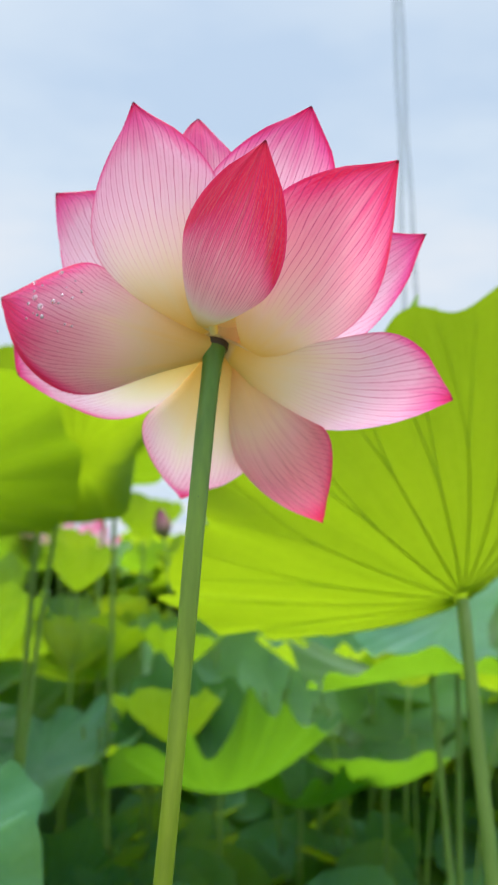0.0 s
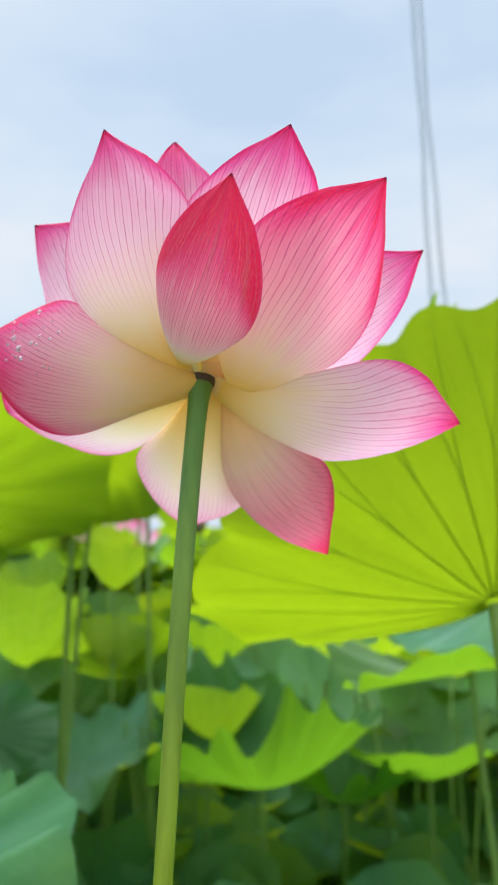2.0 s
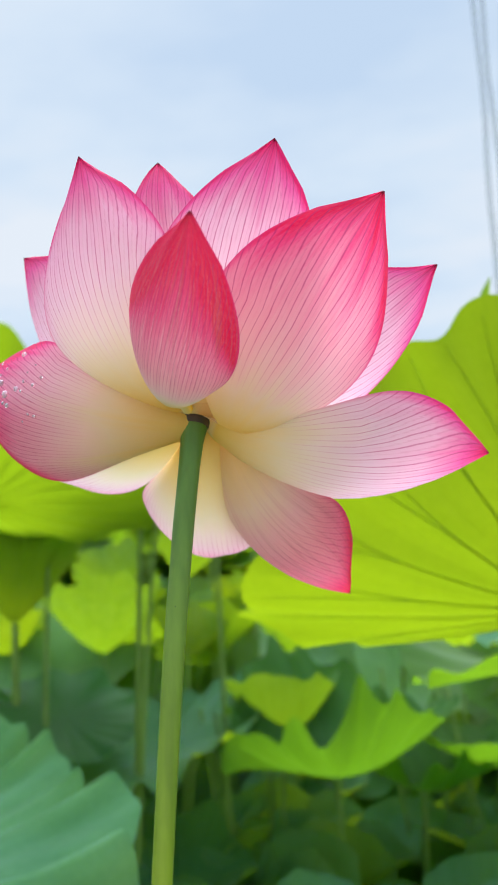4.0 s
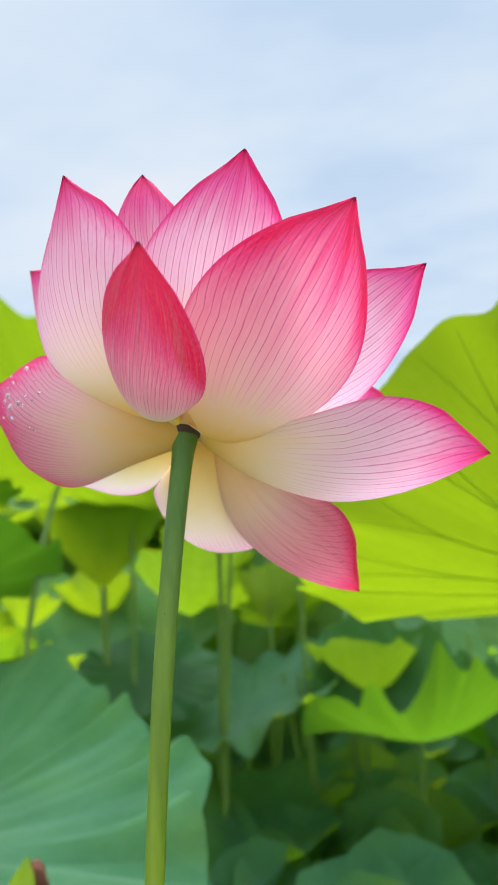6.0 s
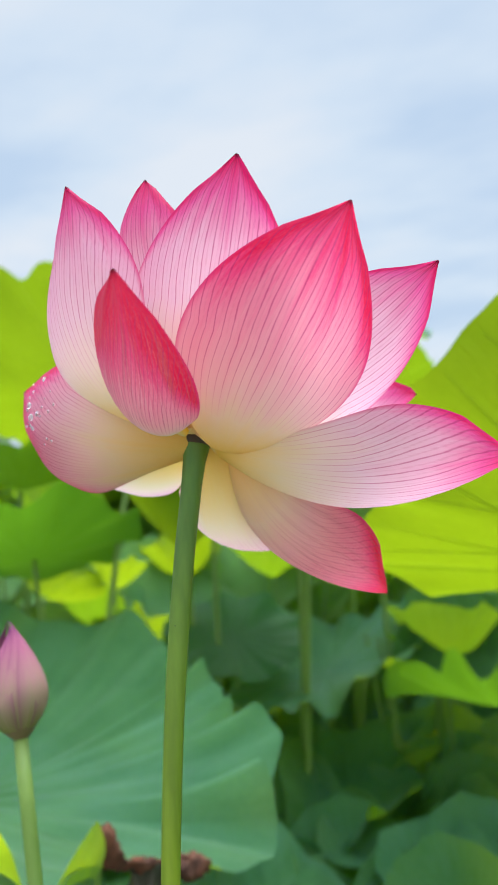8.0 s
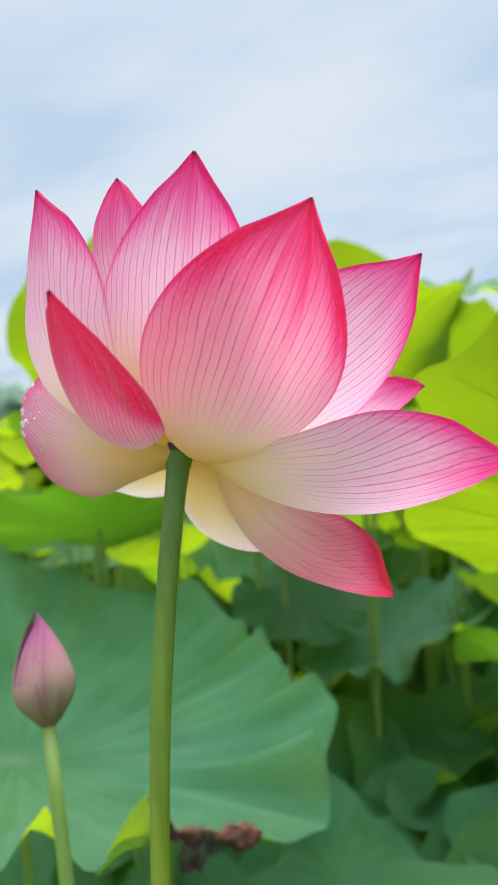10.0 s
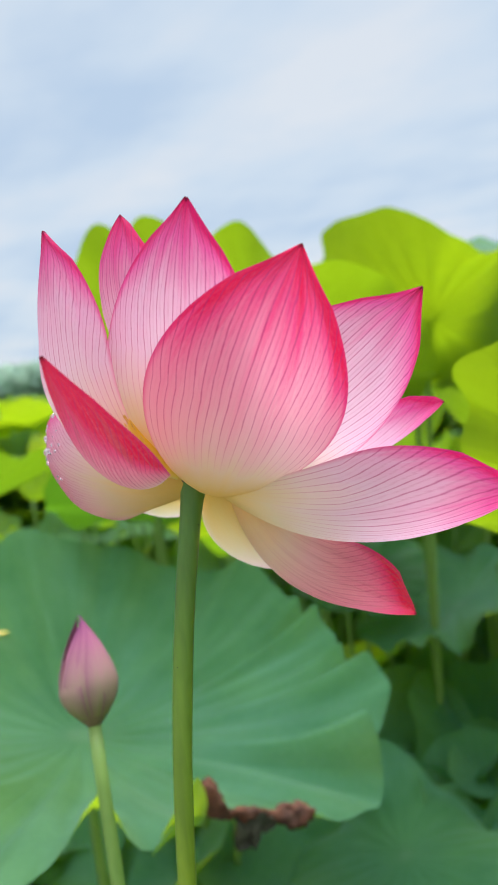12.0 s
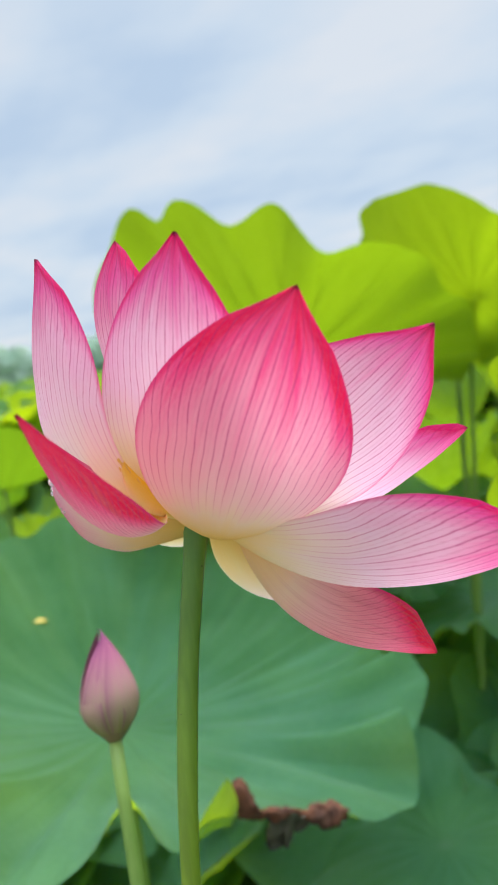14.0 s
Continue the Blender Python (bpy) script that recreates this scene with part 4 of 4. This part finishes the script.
# small pointed tips behind the rim of the large backlit leaf
for foot, tip, half in (((0.163, 0.795, 1.335), (0.172, 0.79, 1.395), 0.006), ((0.197, 0.80, 1.345), (0.194, 0.80, 1.385), 0.0035)):
    foot, tip, rows = Vector(foot) - big_leaf.location, Vector(tip) - big_leaf.location, []
    for i in range(9):
        s = i / 8
        w = half * math.sin(math.pi * (0.12 + 0.86 * s)) ** 0.9
        mid = foot.lerp(tip, s) + Vector((-0.004 * math.sin(math.pi * s), 0, 0))
        rows.append([mid + Vector((w * v, 0.4 * w * abs(v), 0)) for v in (-1, -0.5, 0, 0.5, 1)])
    part("curled_tip", grid(rows, [[(0.5, 0.02 + 0.002 * j) for j in range(5)] for _ in rows]), LEAF, big_leaf, "narrow pointed tip")


# ---- buds ----
def lotus_bud(base, tip, foot, size=1.0, label=""):
    base, tip = Vector(base), Vector(tip)
    bud = thing("lotus_bud", label, "flower bud", at=(foot[0], foot[1], 0))
    length = (tip - base).length
    m = Matrix.Translation(base - bud.location) @ toward(tip - base)
    for k in range(9):
        a0, grow = k * 2.39996, 1.0 - 0.05 * (k % 4)
        rows, uvs = [], []
        for i in range(19):
            u = i / 18
            swell = 1 - ((0.34 - u) / 0.34) ** 2 * 0.62 if u < 0.34 else 1 - ((u - 0.34) / 0.66) ** 1.55
            wide = length * 0.285 * swell * (0.94 + 0.008 * k)
            wide = max(wide, 0.0004)
            spread = 1.05 * (1 - u**4) + 0.1
            rows.append([Vector((wide * math.cos(a0 + spread * v), wide * math.sin(a0 + spread * v), length * u * grow)) for v in (j / 5 - 1 for j in range(11))])
            uvs.append([(u, j / 10) for j in range(11)])
        scale = part("bud_petal", grid(rows, uvs), BUD, bud)
        scale.matrix_basis = m
    bits = tube(bend((0, 0, -0.004), (0, 0, 0), (0, 0, 0.012), 6), [length * k for k in (0.06, 0.08, 0.11, 0.14, 0.165, 0.17, 0.12)], 14, 0.1)
    sepal = part("sepal_cup", bits, SEPAL, bud, "dark brownish green sepals")
    sepal.matrix_basis = m
    low, top = Vector((0, 0, -0.03)), base - bud.location
    path = bend(low, top + (base - tip).normalized() * 0.35, top, 16)
    part("stem", tube(path, [0.0062 - 0.0017 * i / 16 for i in range(17)], 12, 0.05), STALK, bud, "thin green stalk")
    return bud


lotus_bud((-0.2005, 0.4287, 1.0224), (-0.2195, 0.4439, 1.0893), (-0.09, 0.36), label="closed pink lotus bud beside the open flower")
lotus_bud((-0.372, 2.953, 1.150), (-0.399, 2.946, 1.272), (-0.34, 2.97), label="distant closed dusky pink lotus bud")

# ---- distant open flowers ----
def far_flower(top, size, seed):
    top = Vector(top)
    bloom = thing("lotus_flower", "distant pale pink lotus flower among the leaves", "flower", "distant flowers", at=(top.x + 0.03, top.y + 0.02, 0))
    chance = random.Random(seed)
    for k in range(12):
        a, up = k * 2.39996, 0.35 + 0.55 * (k % 3) / 2
        way = Vector((math.cos(a) * (1.1 - up), math.sin(a) * (1.1 - up), up + 0.1)).normalized()
        side = way.cross(Vector((0, 0, 1))).normalized()
        back = side.cross(way)
        rows, uvs = [], []
        for i in range(9):
            u = i / 8
            half = size * 0.3 * (u / 0.5) ** 0.7 * ((1 - u) / 0.5) ** 0.7 + 0.002
            rows.append([top - bloom.location + way * size * u + side * half * v + back * size * 0.25 * (v * v * half / size * 1.5 - math.sin(math.pi * u)) for v in (-1, -0.5, 0, 0.5, 1)])
            uvs.append([(u, j / 4) for j in range(5)])
        petal = part("petal", grid(rows, uvs), PETAL, bloom)
        petal.color = (0.44 + chance.uniform(-0.06, 0.06), 0.7, 0.0, 1)
    path = bend((0, 0, -0.03), (0.02, 0.01, 0.6 * top.z), top - bloom.location, 10)
    part("stem", tube(path, [0.006] * 11, 8), STALK, bloom)


far_flower((-1.06, 3.95, 1.10), 0.20, 1)
far_flower((-0.88, 4.02, 1.08), 0.17, 2)
far_flower((-1.26, 4.1, 1.10), 0.15, 3)

# ---- the field of lotus behind ----
FIELD = []
for k in range(7):
    shape = dict(radius=1.0, slope=(10, 18, 30, 44, 6, 24, 38)[k], power=1.3, wave=(0.05, 0.07, 0.06, 0.05, 0.06, 0.09, 0.07)[k], folds=4 + k % 4, seed=20.0 + 1.7 * k, ragged=0.06, scallop=(7 + k, 0.06),
                 bumps=[(47 * k + 360 * i / 7 + 13 * math.sin(5 * i + k), 11 + 4 * math.sin(3 * i + k), 0.13 * math.sin(2.7 * i * i + k), 0.08 * math.cos(4.1 * i + k)) for i in range(7)])
    bm = blade_mesh(10, 96, **shape)
    mesh = bpy.data.meshes.new("field_blade")
    bm.to_mesh(mesh)
    bm.free()
    mesh.shade_smooth()
    mesh.materials.append(LEAF)
    FIELD.append(mesh)
bm = tube(bend((0, 0, 0), (0.03, 0.02, 0.5), (0, 0, 1), 8), [0.0085 - 0.0003 * i for i in range(9)], 8)
stick = bpy.data.meshes.new("field_petiole")
bm.to_mesh(stick)
bm.free()
stick.shade_smooth()
stick.materials.append(STALK)
rng = random.Random(7)
placed = []
tries = 0
while len(placed) < 160 and tries < 9000:
    tries += 1
    far = 2.6 + 3.9 * rng.random() ** 1.3
    a = radians(rng.uniform(-28, 66))
    x, y = -far * math.sin(a), far * math.cos(a)
    radius = rng.uniform(0.13, 0.27)
    high = rng.uniform(0.45, 0.80) if rng.random() < 0.62 else rng.uniform(0.72, 1.02)
    if far < 3.0:
        high = min(high, 0.68)
    if any((x - p[0]) ** 2 + (y - p[1]) ** 2 < (0.55 * (radius + p[3])) ** 2 and abs(high - p[2]) < 0.22 for p in placed):
        continue
    placed.append((x, y, high, radius))
    leaf = thing("lotus_leaf", "green lotus leaf in the crowded field behind", "leaf", "leaves of the lotus field", at=(x, y, 0))
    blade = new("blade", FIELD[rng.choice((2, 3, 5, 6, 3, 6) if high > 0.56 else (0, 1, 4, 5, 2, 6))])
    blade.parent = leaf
    # lower blades draw from a slightly darker tone range
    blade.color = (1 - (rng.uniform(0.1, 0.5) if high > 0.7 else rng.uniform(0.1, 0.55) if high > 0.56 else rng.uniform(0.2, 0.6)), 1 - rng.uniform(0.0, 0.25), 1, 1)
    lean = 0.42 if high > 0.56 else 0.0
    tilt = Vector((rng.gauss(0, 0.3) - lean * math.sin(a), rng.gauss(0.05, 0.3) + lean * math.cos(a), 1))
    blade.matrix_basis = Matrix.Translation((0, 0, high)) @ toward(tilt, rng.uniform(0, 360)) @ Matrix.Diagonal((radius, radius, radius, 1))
    petiole = new("petiole", stick)
    petiole.parent = leaf
    petiole.matrix_basis = Matrix.Rotation(rng.uniform(0, 6.28), 4, "Z") @ Matrix.Diagonal((0.8, 0.8, high + 0.002, 1))

for k in range(34):
    far, a = 2.3 + 1.6 * rng.random(), radians(rng.uniform(-28, 66))
    x, y, high, radius = -far * math.sin(a), far * math.cos(a), rng.uniform(0.08, 0.32), rng.uniform(0.10, 0.22)
    leaf = thing("lotus_leaf", "dark lotus leaf low in the shade of the field", "leaf", "leaves of the lotus field", at=(x, y, 0))
    blade = new("blade", FIELD[rng.randrange(7)])
    blade.parent = leaf
    # shade under the canopy is tinted into these low blades
    blade.color = (1 - rng.uniform(0.4, 0.8), 1, 1, 1)
    blade.matrix_basis = Matrix.Translation((0, 0, high)) @ toward((rng.gauss(0, 0.45), rng.gauss(-0.35, 0.45), 1), rng.uniform(0, 360)) @ Matrix.Diagonal((radius, radius, radius, 1))
    petiole = new("petiole", stick)
    petiole.parent = leaf
    petiole.matrix_basis = Matrix.Rotation(rng.uniform(0, 6.28), 4, "Z") @ Matrix.Diagonal((0.7, 0.7, high + 0.002, 1))

# leaves too many to count: far out to the trees, and low in the shade under the canopy
def leaf_mass(name, label, color, places):
    spots, faces, marks = [], [], []
    for k, (c, radius, m) in enumerate(places):
        start = len(spots)
        spots.append(c)
        for ring in (0.55, 1.0):
            for j in range(12):
                t = 2 * math.pi * j / 12
                out = radius * ring * (1 + 0.07 * math.sin(4 * t + 3 * k))
                spots.append(c + m @ Vector((out * math.cos(t), out * math.sin(t), radius * (0.3 * ring * ring + 0.16 * ring**3 * math.sin(3 * t + k)))))
        for j in range(12):
            q = (j + 1) % 12
            faces += [(start, start + 1 + j, start + 1 + q), (start + 1 + j, start + 13 + j, start + 13 + q, start + 1 + q)]
            marks += [0.1, j / 12, 0.55, j / 12, 0.55, (j + 1) / 12, 0.55, j / 12, 1.0, j / 12, 1.0, (j + 1) / 12, 0.55, (j + 1) / 12]
    mesh = bpy.data.meshes.new(name)
    mesh.from_pydata(spots, [], faces)
    mesh.uv_layers.new(name="UVMap").data.foreach_set("uv", marks)
    mesh.shade_smooth()
    mesh.materials.append(LEAF)
    ob = tagged(new(name, mesh), label, "leaves", kind="stuff")
    ob.color = color


far_places, low_places = [], []
for k in range(3950):
    far, a = (4.6 + 60 * rng.random() ** 1.9 if k < 3700 else rng.uniform(2.9, 5.5)), radians(rng.uniform(-40, 80))
    c = Vector((-far * math.sin(a), far * math.cos(a), rng.uniform(0.35, 1.05) if k < 3700 else rng.uniform(0.25, 0.62)))
    far_places.append((c, rng.uniform(0.18, 0.34), toward((rng.gauss(0, 0.3), rng.gauss(0, 0.3) - (0.7 if k >= 3700 else 0), 1), rng.uniform(0, 360))))
for k in range(620):
    far, a = rng.uniform(1.5, 4.6), radians(rng.uniform(-34, 70))
    c = Vector((-far * math.sin(a), far * math.cos(a), rng.uniform(0.03, 0.18)))
    low_places.append((c, rng.uniform(0.09, 0.2), toward((rng.gauss(0, 0.5), rng.gauss(-0.4, 0.5), 1), rng.uniform(0, 360))))
leaf_mass("far_lotus_leaves", "mass of distant lotus leaves filling the pond", (0.75, 0.7, 1, 1), far_places)
# the low mass takes a darker tint as painted shade
leaf_mass("low_lotus_leaves", "dark crowded lotus leaves low over the water", (0.66, 1, 1, 1), low_places)

# stalks too many to count, standing in the water under the canopy
bm = bmesh.new()
for k in range(260):
    far, a = rng.uniform(2.2, 4.8), radians(rng.uniform(-30, 68))
    foot = Vector((-far * math.sin(a), far * math.cos(a), -0.02))
    top = foot + Vector((rng.gauss(0, 0.07), rng.gauss(0, 0.07), rng.uniform(0.50, 0.70)))
    path = bend(foot, foot.lerp(top, 0.5) + Vector((rng.gauss(0, 0.025), 0, 0)), top, 6)
    wide, rows = rng.uniform(0.004, 0.0065), []
    for p in path:
        rows.append([bm.verts.new(p + Vector((wide * math.cos(t), wide * math.sin(t), 0))) for t in (0, 1.05, 2.09, 3.14, 4.19, 5.24)])
    for low_row, high_row in zip(rows, rows[1:]):
        for j in range(6):
            bm.faces.new((low_row[j], low_row[(j + 1) % 6], high_row[(j + 1) % 6], high_row[j]))
tagged(link("lotus_stalks", bm, STALK), "crowd of thin green lotus stalks standing in the pond", "stalks", kind="stuff")

# ---- two pale cords slanting up over the pond ----
for k in (-1, 1):
    path = []
    for i in range(44):
        z = 1.05 + 0.09 * i
        apart = 0.0125 - 0.0045 * max(-1.0, min(1.0, (z - 1.75) / 0.25))
        path.append(Vector((0.3144 - 0.0366 * (z - 1.5) + k * apart + 0.0016 * math.sin(17 * z + k), 1.508 + 0.047 * (z - 1.5), z)))
    tagged(link("slanting_cord", tube(path, [0.0050] * len(path), 10, 0.25), CABLE), "thin pale grey cord stretched slantwise above the leaves", "cord", "pale cords")


# ---- far trees ----
rng = random.Random(11)
spots, faces = [], []
for k in range(46):
    a, far = radians(rng.uniform(44, 84)), rng.uniform(120, 150)
    c = Vector((-far * math.sin(a), far * math.cos(a), 0))
    tall, wide = rng.uniform(4.5, 6.5), rng.uniform(6.0, 8.5)
    for j in range(330):
        d = Vector((rng.gauss(0, 1), rng.gauss(0, 1), rng.gauss(0, 1))).normalized() * rng.uniform(0.5, 1) ** 0.4
        p = c + Vector((d.x * wide, d.y * wide, tall * 0.55 + d.z * tall * 0.5))
        size, m = rng.uniform(0.6, 1.1), toward((rng.gauss(0, 1), rng.gauss(0, 1), rng.gauss(0, 1) + 1.5))
        start = len(spots)
        spots += [p + m @ Vector((size * math.cos(t), size * math.sin(t), 0)) for t in (0.3, 1.6, 2.9, 4.2, 5.4)]
        faces.append(tuple(range(start, start + 5)))
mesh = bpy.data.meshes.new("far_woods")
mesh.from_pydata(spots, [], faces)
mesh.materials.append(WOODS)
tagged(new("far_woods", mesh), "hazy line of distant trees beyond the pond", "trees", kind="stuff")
